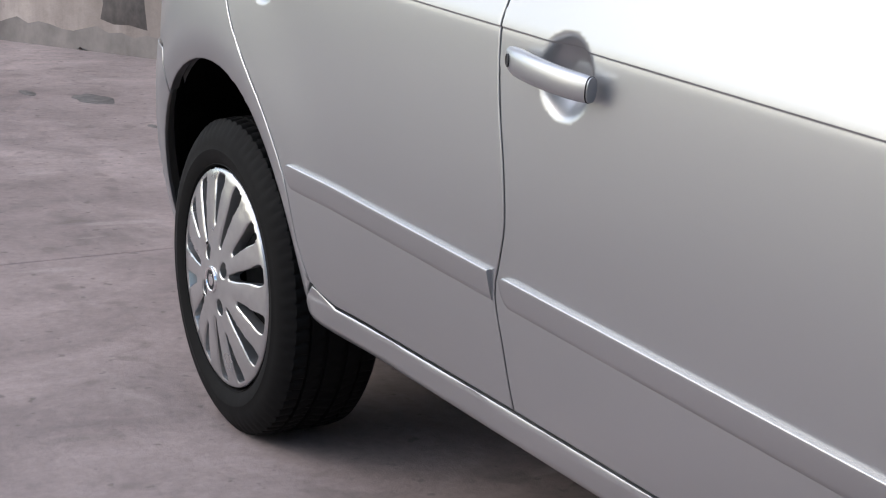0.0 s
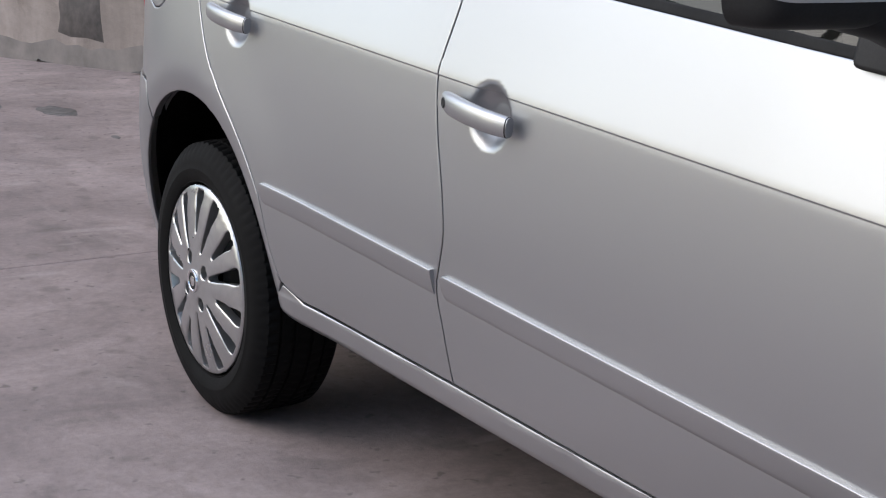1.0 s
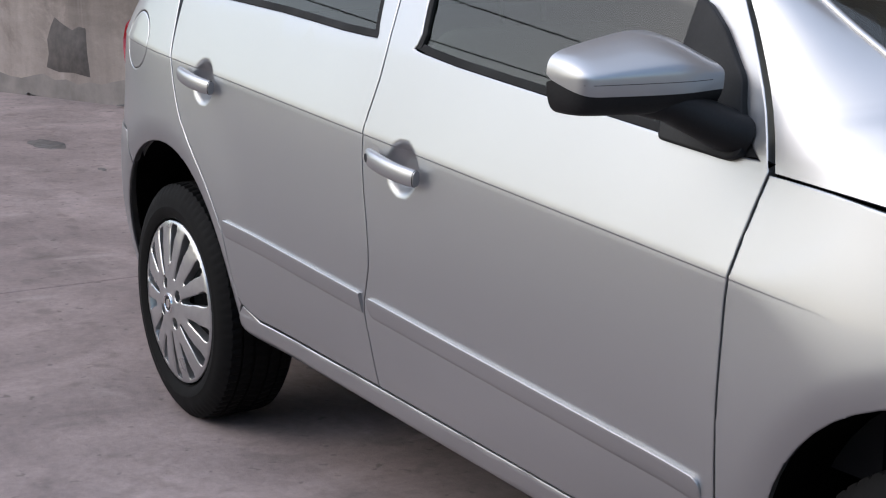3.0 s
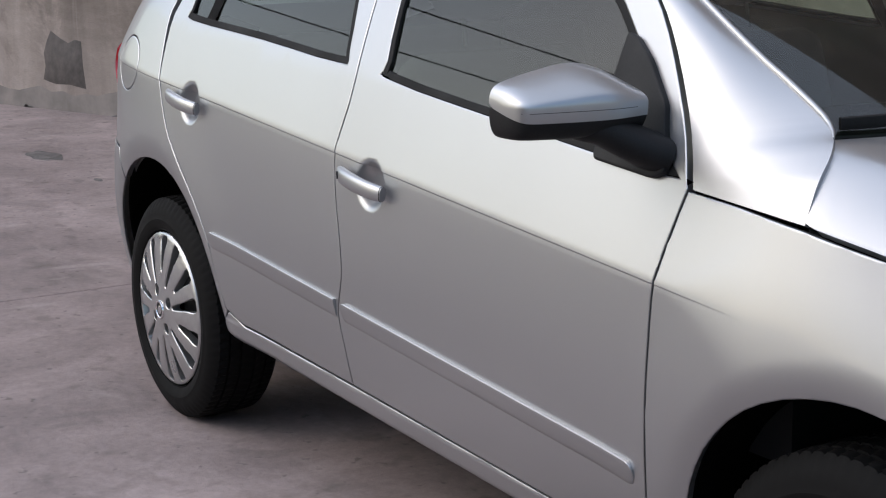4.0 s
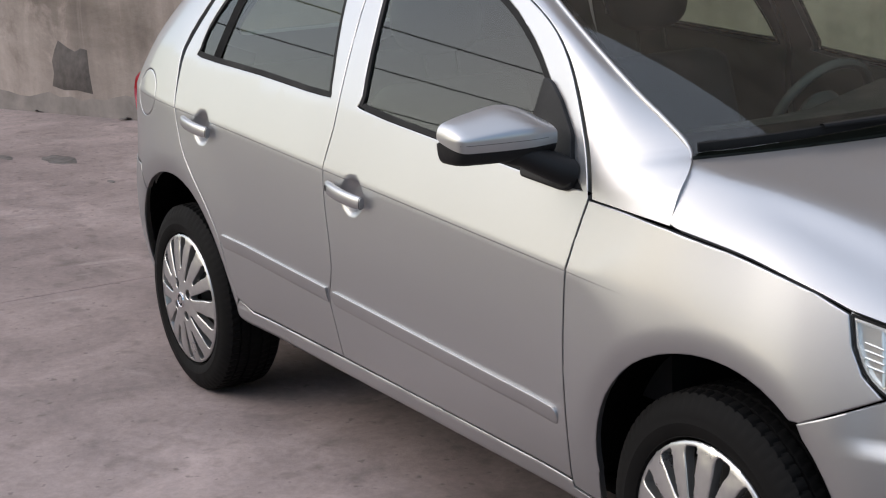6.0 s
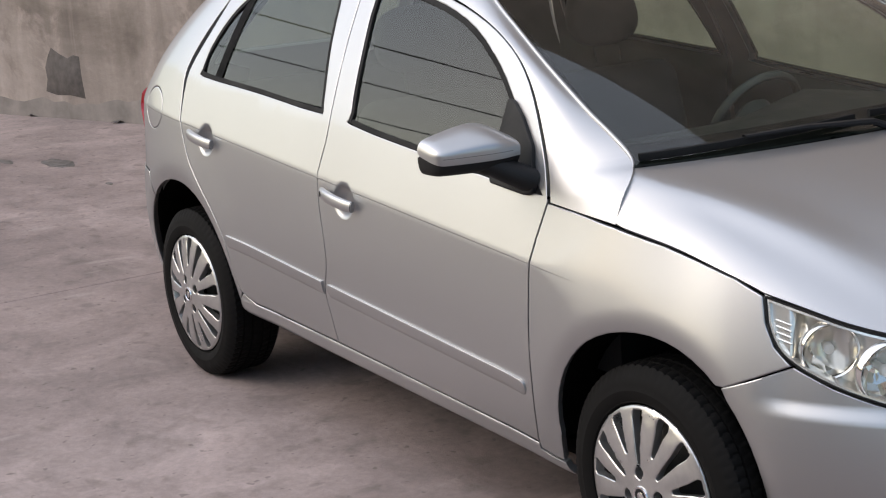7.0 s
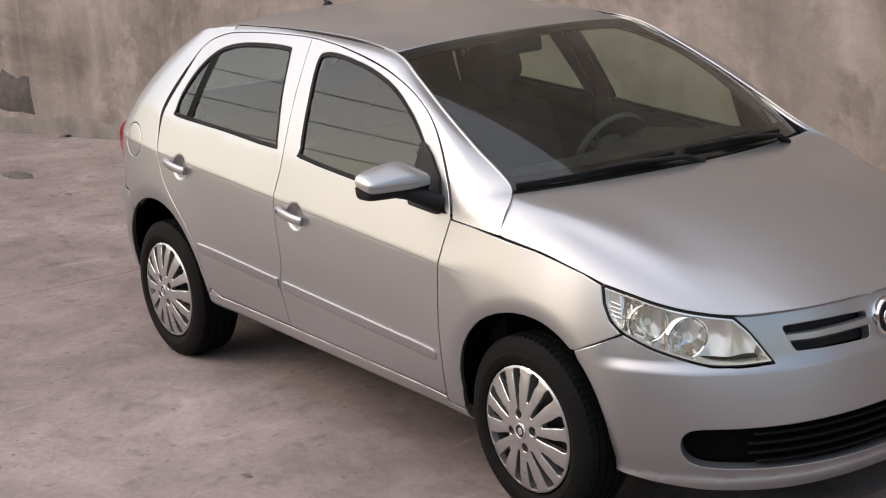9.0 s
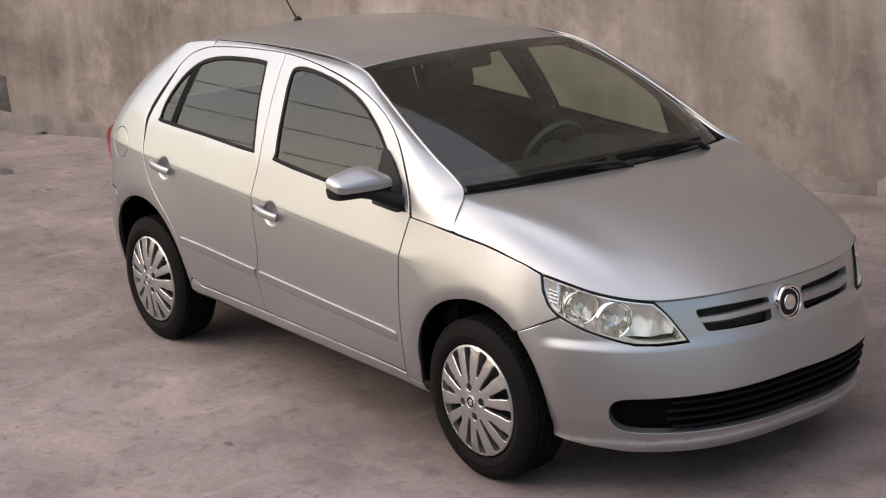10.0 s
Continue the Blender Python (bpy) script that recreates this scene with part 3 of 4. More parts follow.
for ob in both("quarter_trim", ring(quarter, 0.012), quarter_inside, TRIM, step=(0.08, 0.08), gap=0, lip=0, depth=0):
    tagged(ob, "dark inner quarter trim")
for ob in both("fuel_flap", sk(FLAP), skin, PAINT, lines=CREASE, step=(0.02, 0.02)):
    tagged(ob, "round silver fuel filler flap")
lamp = [(u_of(-0.405, 0.80), 0.80), (u_of(-0.425, 0.965), 0.965), (U_TAIL + 0.42, 1.00), (U_TAIL + 0.30, 0.96), (U_TAIL + 0.30, 0.79)]


def lamp_map(u, z):
    p = skin(u, z)
    bulge = smooth(0.80, 0.92, z) * (1 - smooth(0.94, 1.01, z))
    return Vector((p.x - 0.003 - 0.018 * bulge, p.y - (0.003 + 0.012 * bulge) if p.y < 0 else p.y, p.z))


for ob in both("rear_lamp", rounded(lamp, 0.03), lamp_map, RED, gap=0.001):
    tagged(ob, "red rear lamp cluster")

for ob in both("lamp_backing", ring(lamp, -0.02), lambda u, z: skin(u, z) + Vector((0.05, 0.03, 0)), TRIM, gap=0, lip=0, depth=0):
    tagged(ob, "dark inner lamp backing")

# sill
sill = [(0.395, 0.345), (0.445, 0.382), (0.520, 0.360), (1.048, 0.342), (1.55, 0.322), (2.036, 0.300), (2.036, 0.283), (2.128, 0.272), (2.138, 0.235), (2.10, 0.222), (0.45, 0.268), (0.405, 0.285)]


def sill_map(u, z):
    p = skin(u, z)
    line = 0.342 - 0.040 * (u - 1.05)
    d = line - z
    out = 0.002 * smooth(0.002, 0.010, d) - 0.085 * smooth(0.040, 0.125, d)
    return Vector((p.x, p.y - out, p.z))


for ob in both("sill", sill[::-1], sill_map, PAINT, step=(0.06, 0.008)):
    tagged(ob, "silver sill below the doors")


# front bumper with its openings, u counted from the nose's middle
def nose(d, z):
    return (U_NOSE - d, z)


def across(points):
    """An outline's right half, from the top middle to the bottom middle, with its mirror image."""
    right = [nose(d, z) for d, z in points]
    return right + [(2 * U_NOSE - u, z) for u, z in reversed(right) if abs(u - U_NOSE) > 1e-6]


LAMP = [(0.958, 0.792), (0.864, 0.772), (0.761, 0.748), (0.663, 0.730), (0.546, 0.714), (0.500, 0.667), (0.441, 0.578), (0.546, 0.576), (0.629, 0.580), (0.709, 0.599), (0.807, 0.627), (0.893, 0.662), (0.935, 0.695), (0.955, 0.740)]
LAMP = spline(LAMP[:5], 3)[:-1] + spline(LAMP[4:7], 3)[:-1] + [(0.441, 0.580)] + spline(LAMP[7:], 3)
GRILLE = [(0.400, 0.672), (0.30, 0.672), (0.16, 0.668), (0.085, 0.664), (0.085, 0.590), (0.16, 0.592), (0.28, 0.596), (0.365, 0.601)]
INTAKE = [(0.0, 0.398), (0.18, 0.396), (0.42, 0.395), (0.60, 0.394), (0.700, 0.390), (0.738, 0.371), (0.752, 0.335), (0.742, 0.299), (0.708, 0.276), (0.62, 0.268), (0.41, 0.264), (0.15, 0.258), (0.0, 0.258)]
bumper = [(0.0, 0.708), (0.30, 0.712), (0.50, 0.712), (0.545, 0.714)] + [(0.502, 0.667), (0.441, 0.576), (0.546, 0.574), (0.629, 0.578), (0.709, 0.596), (0.807, 0.624), (0.893, 0.658)]
bumper += [(1.074, 0.592)]
fa = [(U_NOSE - u_of(x, z), z) for x, z in arc(2.46, 0.345, 0.32, 50, -2, 8)]
bumper += fa[1:] + [(U_NOSE - u_of(2.783, 0.27), 0.27), (U_NOSE - u_of(2.770, 0.225), 0.225), (0.85, 0.206), (0.70, 0.192), (0.45, 0.187), (0.20, 0.187), (0.0, 0.187)]
grille_hole = rounded([nose(d, z) for d, z in GRILLE], 0.012, 3)
grille_left = [(2 * U_NOSE - u, z) for u, z in grille_hole]
intake_hole = across(spline(INTAKE, 3))


def bumper_map(u, z):
    p = skin(u, z)
    d = abs(U_NOSE - u)
    # soft shelf under the lamps and the grille, fold above the chin
    k = 0.012 * smooth(0.552, 0.594, z) * (1 - smooth(0.9, 1.0, d))
    chin = 0.010 * (1 - smooth(0.215, 0.235, z))
    n = Vector((p.x - 1.9, p.y, 0)).normalized()
    return p - n * k + n * chin


front_bumper = under_car(panel("front_bumper", across(bumper), bumper_map, PAINT, car, "silver front bumper with a wide black air intake", holes=(grille_hole, grille_left, intake_hole), step=(0.035, 0.02), fine=((), ((0.545, 0.60, 0.007),)), gap=0.002, depth=0.03))


def sunk(fmap, depth):
    def f(u, z):
        p = fmap(u, z)
        n = Vector((p.x - 1.9, p.y, 0)).normalized()
        return p - n * depth
    return f


panel("intake_backing", across([(d * 1.03, 0.342 + (z - 0.342) * 1.15) for d, z in INTAKE]), sunk(skin, 0.05), LINER, front_bumper, "black intake mesh", gap=0, lip=0, depth=0, step=(0.08, 0.05))
for g in (grille_hole, grille_left):
    panel("grille_backing", ring(g, -0.01), sunk(skin, 0.05), BLACK, front_bumper, "black grille backing", gap=0, lip=0, depth=0, step=(0.08, 0.05))
for k in range(4):
    z = 0.286 + 0.029 * k
    bm = bmesh.new()
    half = 0.55 if 0 < k < 3 else 0.53
    path = [sunk(skin, 0.022)(U_NOSE - half + 2 * half * i / 40, z) for i in range(41)]
    sweep(bm, path, oval(0.014, 0.005, 8, 3))
    part("intake_slat", bm, DARK, front_bumper, "black intake slat")
for side in (-1, 1):
    bm = bmesh.new()
    a = [nose(-side * (0.07 + 0.325 * i / 16), 0.632) for i in range(17)]
    path = [sunk(bumper_map, 0.012 + 0.014 * smooth(10, 16, i))(u, z) for i, (u, z) in enumerate(a)]
    sweep(bm, path, [(0.020, -0.013), (0.020, 0.008), (-0.002, 0.015), (-0.012, 0.012), (-0.015, -0.004), (-0.004, -0.014)], scale=[1.10] * 17)
    part("grille_bar", bm, PAINT, front_bumper, "silver grille bar", 50)

# round emblem, plain
emblem_at = bumper_map(U_NOSE, 0.633) + Vector((0.008, 0, 0))
bm = bmesh.new()
lathe(bm, [(0.0, 0.0), (0.043, 0.001), (0.049, 0.002), (0.052, 0.010), (0.058, 0.011), (0.061, 0.004), (0.061, -0.03), (0, -0.03)], 48, Vector((1, 0, 0.12)), emblem_at)
part("emblem", bm, CHROME, front_bumper, "round chrome emblem disc")
bm = bmesh.new()
lathe(bm, [(0.0, 0.0065), (0.040, 0.0062), (0.045, 0.003)], 40, Vector((1, 0, 0.12)), emblem_at)
part("emblem_face", bm, BLACK, front_bumper, "dark emblem centre")
bm = bmesh.new()
lathe(bm, [(0.0, 0.0105), (0.020, 0.0098), (0.026, 0.0085), (0.028, 0.0055)], 32, Vector((1, 0, 0.12)), emblem_at)
part("emblem_boss", bm, CHROME, front_bumper, "plain chrome emblem boss")


# headlamps
def leaning(fmap):
    """The back of a lamp: deeper towards the foot, so that it faces the ground, in broad folds."""
    def f(u, z):
        p = fmap(u, z)
        n = Vector((p.x - 1.9, p.y, 0)).normalized()
        d = abs(U_NOSE - u)
        end = smooth(0.85, 0.90, d)
        fold = 0.5 + 0.5 * math.sin(d * 55.0)
        return p - n * ((0.045 + 0.055 * (1 - smooth(0.56, 0.78, z)) + 0.012 * fold) * (1 - end) + 0.020 * end)
    return f


def facets(bm, profile, axis, centre, n=16, twist=0.0):
    """A bowl of plane chromed facets: every other sector lies a little deeper."""
    axis = axis.normalized()
    e1 = axis.cross(Vector((0, 0, 1))).normalized()
    e2 = axis.cross(e1)
    rows = []
    for i in range(n):
        a = 2 * math.pi * i / n + twist
        way = e1 * math.cos(a) + e2 * math.sin(a)
        deep = 0.005 if i % 5 < 2 else 0.0
        rows.append([bm.verts.new(centre + way * r + axis * (h - deep * (0 < k < len(profile) - 1))) for k, (r, h) in enumerate(profile)])
    for a, b in zip(rows, rows[1:] + rows[:1]):
        for k in range(len(profile) - 1):
            bm.faces.new((a[k], a[k + 1], b[k + 1], b[k]))
    bm.faces.new([r[-1] for r in rows])
    bmesh.ops.recalc_face_normals(bm, faces=bm.faces[:])


def headlamp(side):
    outline = [nose(d, z) for d, z in LAMP]
    flip = side > 0
    s = skin if side < 0 else mirrored(skin)
    base = under_car(panel("headlamp", ring(outline, 0.002), leaning(s), HOUSING, car, "clear-glass headlamp with chromed bowls", gap=0, lip=0, depth=0, flip=flip, step=(0.008, 0.008)))
    panel("lamp_rim", ring(outline, 0.0005), sunk(s, 0.004), RUBBER, base, "black lamp rim", holes=(ring(outline, 0.0048),), gap=0, lip=0.002, depth=0.012, flip=flip)
    panel("lamp_wall", ring(outline, 0.0050), sunk(s, 0.006), HOUSING, base, "pale lamp housing wall", holes=(ring(outline, 0.0100),), gap=0, lip=0, depth=0.085, flip=flip)

    def lens_map(u, z):
        p = s(u, z)
        n = Vector((p.x - 1.9, p.y, 0)).normalized()
        return p - n * 0.001
    panel("lens", ring(outline, 0.006), lens_map, LENS, base, "clear lamp lens", gap=0, lip=0.004, depth=0.003, flip=flip, step=(0.03, 0.02))
    for d, z, r, tilt, deep in ((0.683, 0.655, 0.062, 0.34, 0.032), (0.802, 0.688, 0.057, 0.60, 0.046)):
        c = sunk(s, deep)(U_NOSE - d, z)
        axis = Vector((1, side * tilt, -0.10)).normalized()
        bm = bmesh.new()
        facets(bm, [(r * 0.97, 0.002), (r * 0.90, -0.018), (r * 0.66, -0.040), (r * 0.34, -0.052), (0.009, -0.056)], axis, c, 10, 0.25)
        bowl = part("reflector_bowl", bm, MIRRORED, base, "faceted chromed reflector bowl", 4)
        bm = bmesh.new()
        lathe(bm, [(r * 1.09, -0.012), (r * 1.08, 0.001), (r * 1.03, 0.006), (r * 0.97, 0.003), (r * 0.94, -0.006)], 40, axis, c)
        part("bowl_ring", bm, CHROME, bowl, "bright ring round the bowl", 60)
        bm = bmesh.new()
        lathe(bm, [(0.0, -0.004), (0.011, -0.008), (0.013, -0.018), (0.010, -0.024), (0.009, -0.054)], 16, axis, c)
        part("bulb", bm, BULB, bowl, "small capped bulb")
    # the pale end with a few short ribs
    for k in range(4):
        bm = bmesh.new()
        z = 0.700 + 0.012 * k
        sweep(bm, [sunk(s, 0.017)(U_NOSE - 0.895 - 0.009 * i, z + 0.002 * i) for i in range(5)], oval(0.0016, 0.0022, 6), Vector((0, 0.3, 1)))
        part("lamp_rib", bm, HOUSING, base, "pale lamp rib")
    return base


for side in (-1, 1):
    headlamp(side)


# bonnet
def edge_height(u):
    return bowed(abs(U_NOSE - u), [(0.0, 0.713), (0.40, 0.717), (0.546, 0.719), (0.663, 0.735), (0.761, 0.753), (0.864, 0.777), (0.958, 0.798)])


# the bonnet's side edge lies along the wing's top
WING_TOP = [Vector((2.352, -0.776, 0.893))] + [skin(u_of(x, z), z) for x, z in spline([(2.352, 0.8905), (2.49, 0.866), (2.613, 0.837), (2.68, 0.820)], 5)[1:]] + [skin(U_NOSE - 0.958, edge_height(U_NOSE - 0.958))]


def along(points, t):
    """The place at the share t of a line's length."""
    ds = [0.0]
    for a, b in zip(points, points[1:]):
        ds.append(ds[-1] + math.dist(a, b))
    s = min(1.0, max(0.0, t)) * ds[-1]
    i = min(len(ds) - 2, max(k for k in range(len(ds)) if ds[k] <= s))
    return Vector(points[i]).lerp(Vector(points[i + 1]), (s - ds[i]) / (ds[i + 1] - ds[i]))


EDGE_LINE = [along(WING_TOP, i / 60) for i in range(61)]


def bonnet_map(a, v):
    p = bonnet_plain(a, v)
    if abs(v) > 0.6:
        s = 60 * min(1.0, max(0.0, a))
        i = min(59, int(s))
        e = EDGE_LINE[i].lerp(EDGE_LINE[i + 1], s - i)
        q = bonnet_plain(a, math.copysign(1.0, v))
        p = p + (Vector((e.x, math.copysign(e.y, v), e.z)) - q) * ((abs(v) - 0.6) / 0.4) ** 5
    return p


def bonnet_plain(a, v):
    w = max(-1.0, min(1.0, v))
    u = U_NOSE + 0.958 * v
    zf = edge_height(u)
    f = skin(u, zf)
    k = min(1.0, max(0.0, (abs(w) - 0.86) / 0.14)) ** 2 * (1 - 0.7 * min(1.0, max(0.0, a)))
    c = Vector((2.43 - 0.185 * w * w + 0.105 * k, 0.782 * v, 1.008 - 0.016 * w * w - 0.103 * k))
    p = c.lerp(f, a)
    p.z += (0.054 * (1 - w * w) + 0.010) * 4 * a * (1 - a) * (0.75 + 0.5 * a)
    # a fold from the screen's corner towards the lamp, with a hollow outside it
    line = 0.92 - 0.35 * min(1.0, max(0.0, a))
    fold = math.exp(-((abs(w) - line) / (0.070 if abs(w) > line else 0.15)) ** 2)
    p.z += 0.0150 * fold * math.sin(math.pi * min(1.0, max(0.0, a))) ** 0.6
    return p


bonnet_outline = [(0, -1 + 0.1 * i) for i in range(21)] + [(0.1 * i, 1) for i in range(1, 11)] + [(1, 1 - 0.1 * i) for i in range(1, 21)] + [(1 - 0.1 * i, -1) for i in range(1, 10)]
under_car(panel("bonnet", bonnet_outline, bonnet_map, PAINT, car, "silver bonnet with two raised ridges", step=(0.03, 0.02), gap=0.003, lip=0.005, depth=0.02, curl=0.25, drop=0.0006))


# windscreen, cowl, roof
def screen_edge(v, t):
    """The windscreen from its foot (t 0) to the roof (t 1)."""
    foot = Vector((2.258 + 0.152 * (1 - v * v) * (1 + 0.45 * v * v), 0.675 * v, 0.998 + 0.012 * (1 - v * v)))
    head = Vector((1.526 + 0.030 * (1 - v * v) * (1 + 0.45 * v * v), 0.547 * v, 1.373 + 0.030 * (1 - v * v)))
    p = foot.lerp(head, t)
    n = Vector((0.47, 0.25 * v, 0.85))
    return p + n * (0.035 * 4 * t * (1 - t)) * (1 - 0.3 * v * v)


def grid_outline(a0, a1, b0, b1, n=20):
    r = range(n)
    return [(a0 + (a1 - a0) * i / n, b0) for i in r] + [(a1, b0 + (b1 - b0) * i / n) for i in r] + [(a1 - (a1 - a0) * i / n, b1) for i in r] + [(a0, b1 - (b1 - b0) * i / n) for i in r]


windscreen = under_car(panel("windscreen", grid_outline(-1, 1, 0, 1), screen_edge, SCREEN, car, "greenish laminated windscreen glass", gap=0.002, lip=0, depth=0.004, step=(0.06, 0.06)))
panel("windscreen_seal", grid_outline(-1.012, 1.012, -0.02, 1.012), lambda v, t: screen_edge(v, t) + Vector((-0.006, 0, -0.010)), LINER, windscreen, "black windscreen border", holes=(grid_outline(-0.962, 0.962, 0.095, 0.962),), gap=0, lip=0, depth=0.01, step=(0.08, 0.08))


def cowl_map(v, t):
    a = screen_edge(v, 0.02) + Vector((0, 0, -0.012))
    b = bonnet_map(0.03, v) + Vector((0, 0, -0.022))
    p = a.lerp(b, t)
    p.z -= 0.012 * math.sin(math.pi * t)
    return p


under_car(panel("cowl", grid_outline(-1, 1, 0, 1), cowl_map, BLACK, car, "black plastic cowl below the windscreen", gap=0, lip=0, depth=0.03, step=(0.06, 0.2), flip=True))


def roof_map(x, v):
    zc = bowed(x, [(-0.2, 1.332), (0.0, 1.393), (0.15, 1.424), (0.4, 1.453), (0.85, 1.461), (1.25, 1.444), (1.60, 1.394)])
    edge = bowed(x, [(-0.52, 0.47), (0.0, 0.53), (0.5, 0.545), (1.2, 0.535), (1.5, 0.527), (1.6, 0.524)])
    return Vector((x, edge * v, zc - 0.030 * v * v - 0.006 * abs(v) ** 6))


roof_outline = [(1.498 + 0.053 * (1 - v * v), v) for v in (-1 + 0.1 * i for i in range(21))] + [(1.4 - 0.118 * i, 1) for i in range(12)] + [(0.01, 1 - 0.1 * i) for i in range(21)] + [(0.102 + 0.118 * i, -1) for i in range(12)]
under_car(panel("roof", roof_outline, roof_map, PAINT, car, "silver roof skin", step=(0.06, 0.08), gap=0.004, lip=0.006, depth=0.012))
under_car(panel("headlining", [(x - 0.02, v * 0.97) for x, v in roof_outline], lambda x, v: roof_map(x, v) + Vector((0, 0, -0.03)), LINING, car, "pale headlining", gap=0, lip=0, depth=0, step=(0.1, 0.2)))

# frame over the doors and down the screen pillar
OUTER = spline([(2.352, -0.776, 0.893), (2.345, -0.748, 0.947), (2.330, -0.708, 0.987), (2.285, -0.668, 1.016), (2.198, -0.655, 1.060), (2.102, -0.650, 1.108), (1.910, -0.626, 1.204), (1.704, -0.588, 1.304), (1.533, -0.554, 1.373), (1.25, -0.541, 1.401), (0.80, -0.548, 1.422), (0.405, -0.551, 1.419)], 4)
INNER = [tuple(skin(x, z)) for x, z in ROOF_LINE[::-1]]


def frame_map(t, m):
    # the foot of the pillar spreads out over the wing, so its outer line runs ahead there
    g = 0.935 * t + 0.065 * (1 - math.exp(-max(0.0, t) / 0.02))
    a, b = along(INNER, t), along(OUTER, g)
    # leave the door's skin along its own slope, then turn over towards the screen or the roof
    chord = b - a
    h = 0.004
    n = (skin(a.x + h, a.z) - skin(a.x - h, a.z)).cross(skin(a.x, a.z + h) - skin(a.x, a.z - h)).normalized()
    first = chord - n * chord.dot(n) * 0.85
    first = first.normalized() * chord.length * (1.15 + 0.6 * smooth(0.03, 0.15, t) - 0.5 * smooth(0.4, 0.6, t))
    last = chord * 1.5 - first * 0.5
    m2, m3 = m * m, m * m * m
    return a * (2 * m3 - 3 * m2 + 1) + first * (m3 - 2 * m2 + m) + b * (3 * m2 - 2 * m3) + last * (m3 - m2)


frame_outline = grid_outline(0, 1, 0.04, 1, 24)
for ob in both("pillar_frame", frame_outline, frame_map, PAINT, step=(0.025, 0.12), fine=(((0.0, 0.075, 0.0035),), ()), gap=0.0, lip=0.0, depth=0.01, flip=True):
    tagged(ob, "silver screen pillar and roof rail")
for s in (-1, 1):
    bm = bmesh.new()
    path = [(x, s * -y, z + 0.0005) for x, y, z in OUTER[32:]]
    sweep(bm, path, [(-0.004, -0.004), (0.004, -0.004), (0.0032, 0.002), (-0.0032, 0.002)], scale=[min(0.35 + 0.3 * i, 1.0 - 0.045 * i) for i in range(len(path))])
    under_car(part("roof_strip", bm, RUBBER, car, "black roof drip strip"))

for s in (-1, 1):
    bm = bmesh.new()
    path = [(x, s * -y, z + 0.001) for x, y, z in OUTER[10:37]]
    sweep(bm, path, oval(0.0055, 0.0055, 8), scale=[min(1.0, 0.3 + 0.2 * i, 0.2 + 0.12 * (26 - i)) for i in range(27)])
    under_car(part("pillar_edge", bm, PAINT, car, "rolled silver edge of the screen pillar", 60))

# tail: hatch, glass, bumper
hatch = [(U_TAIL + 0.415, 1.368), (U_TAIL + 0.415, 1.00), (U_TAIL + 0.30, 0.96), (U_TAIL + 0.30, 0.74)]
hatch = hatch + [(2 * U_TAIL - u, z) for u, z in reversed(hatch)]
hole = [(U_TAIL + 0.36, 1.32), (U_TAIL + 0.36, 1.06), (U_TAIL - 0.36, 1.06), (U_TAIL - 0.36, 1.32)]
tailgate = under_car(panel("tailgate", hatch, skin, PAINT, car, "silver tailgate with a rear window", holes=(rounded(hole, 0.05),), step=(0.06, 0.05)))
panel("window_glass", ring(rounded(hole, 0.05), -0.01), lambda u, z: skin(u, z) + Vector((0.006, 0, 0)), GLASS, tailgate, "tinted rear window glass", gap=0, lip=0, depth=0.003, step=(0.08, 0.06))
rb = [(U_TAIL + 0.0, 0.735), (U_TAIL + 0.30, 0.735), (U_TAIL + 0.62, 0.722), (u_of(-0.236, 0.70), 0.700)] + sk(arc(0.02, 0.335, 0.365, 130.5, 178, 8)) + [(u_of(-0.345, 0.25), 0.25), (U_TAIL + 0.45, 0.22), (U_TAIL, 0.22)]
rear_bumper = rb + [(2 * U_TAIL - u, z) for u, z in reversed(rb[1:-1])]


def tail_map(u, z):
    p = skin(u, z)
    n = Vector((p.x - 0.4, p.y, 0)).normalized()
    return p + n * 0.010 * (1 - smooth(0.69, 0.735, z)) * (1 - smooth(-0.45, -0.20, p.x))


under_car(panel("rear_bumper", rear_bumper, tail_map, PAINT, car, "silver rear bumper", step=(0.05, 0.03), depth=0.006))


# wheel arches, floor
for wx, r in ((0.02, 0.375), (2.46, 0.338)):
    for s in (-1, 1):
        bm = bmesh.new()
        pts = [(wx + r * math.cos(radians(a)), 0.335 + r * math.sin(radians(a))) for a in range(-4, 185, 8)]
        o = [bm.verts.new((x, s * (skin(u_of(max(-0.5, min(3.1, x)), max(0.2, z)), max(0.2, z)).y * -1 - 0.02), z)) for x, z in pts]
        i = [bm.verts.new((x, s * 0.50, z)) for x, z in pts]
        for k in range(len(pts) - 1):
            bm.faces.new((o[k], o[k + 1], i[k + 1], i[k]))
        bm.faces.new(i)
        bmesh.ops.solidify(bm, geom=bm.faces[:], thickness=0.004)
        under_car(part("arch_liner", bm, LINER, car, "dark wheel arch liner"))
bm = bmesh.new()
box(bm, (-0.50, -0.50, 0.20), (2.95, 0.50, 0.26), 0.02)
box(bm, (0.42, -0.66, 0.22), (2.08, 0.66, 0.27), 0.02)
under_car(part("underbody", bm, LINER, car, "dark underbody"))


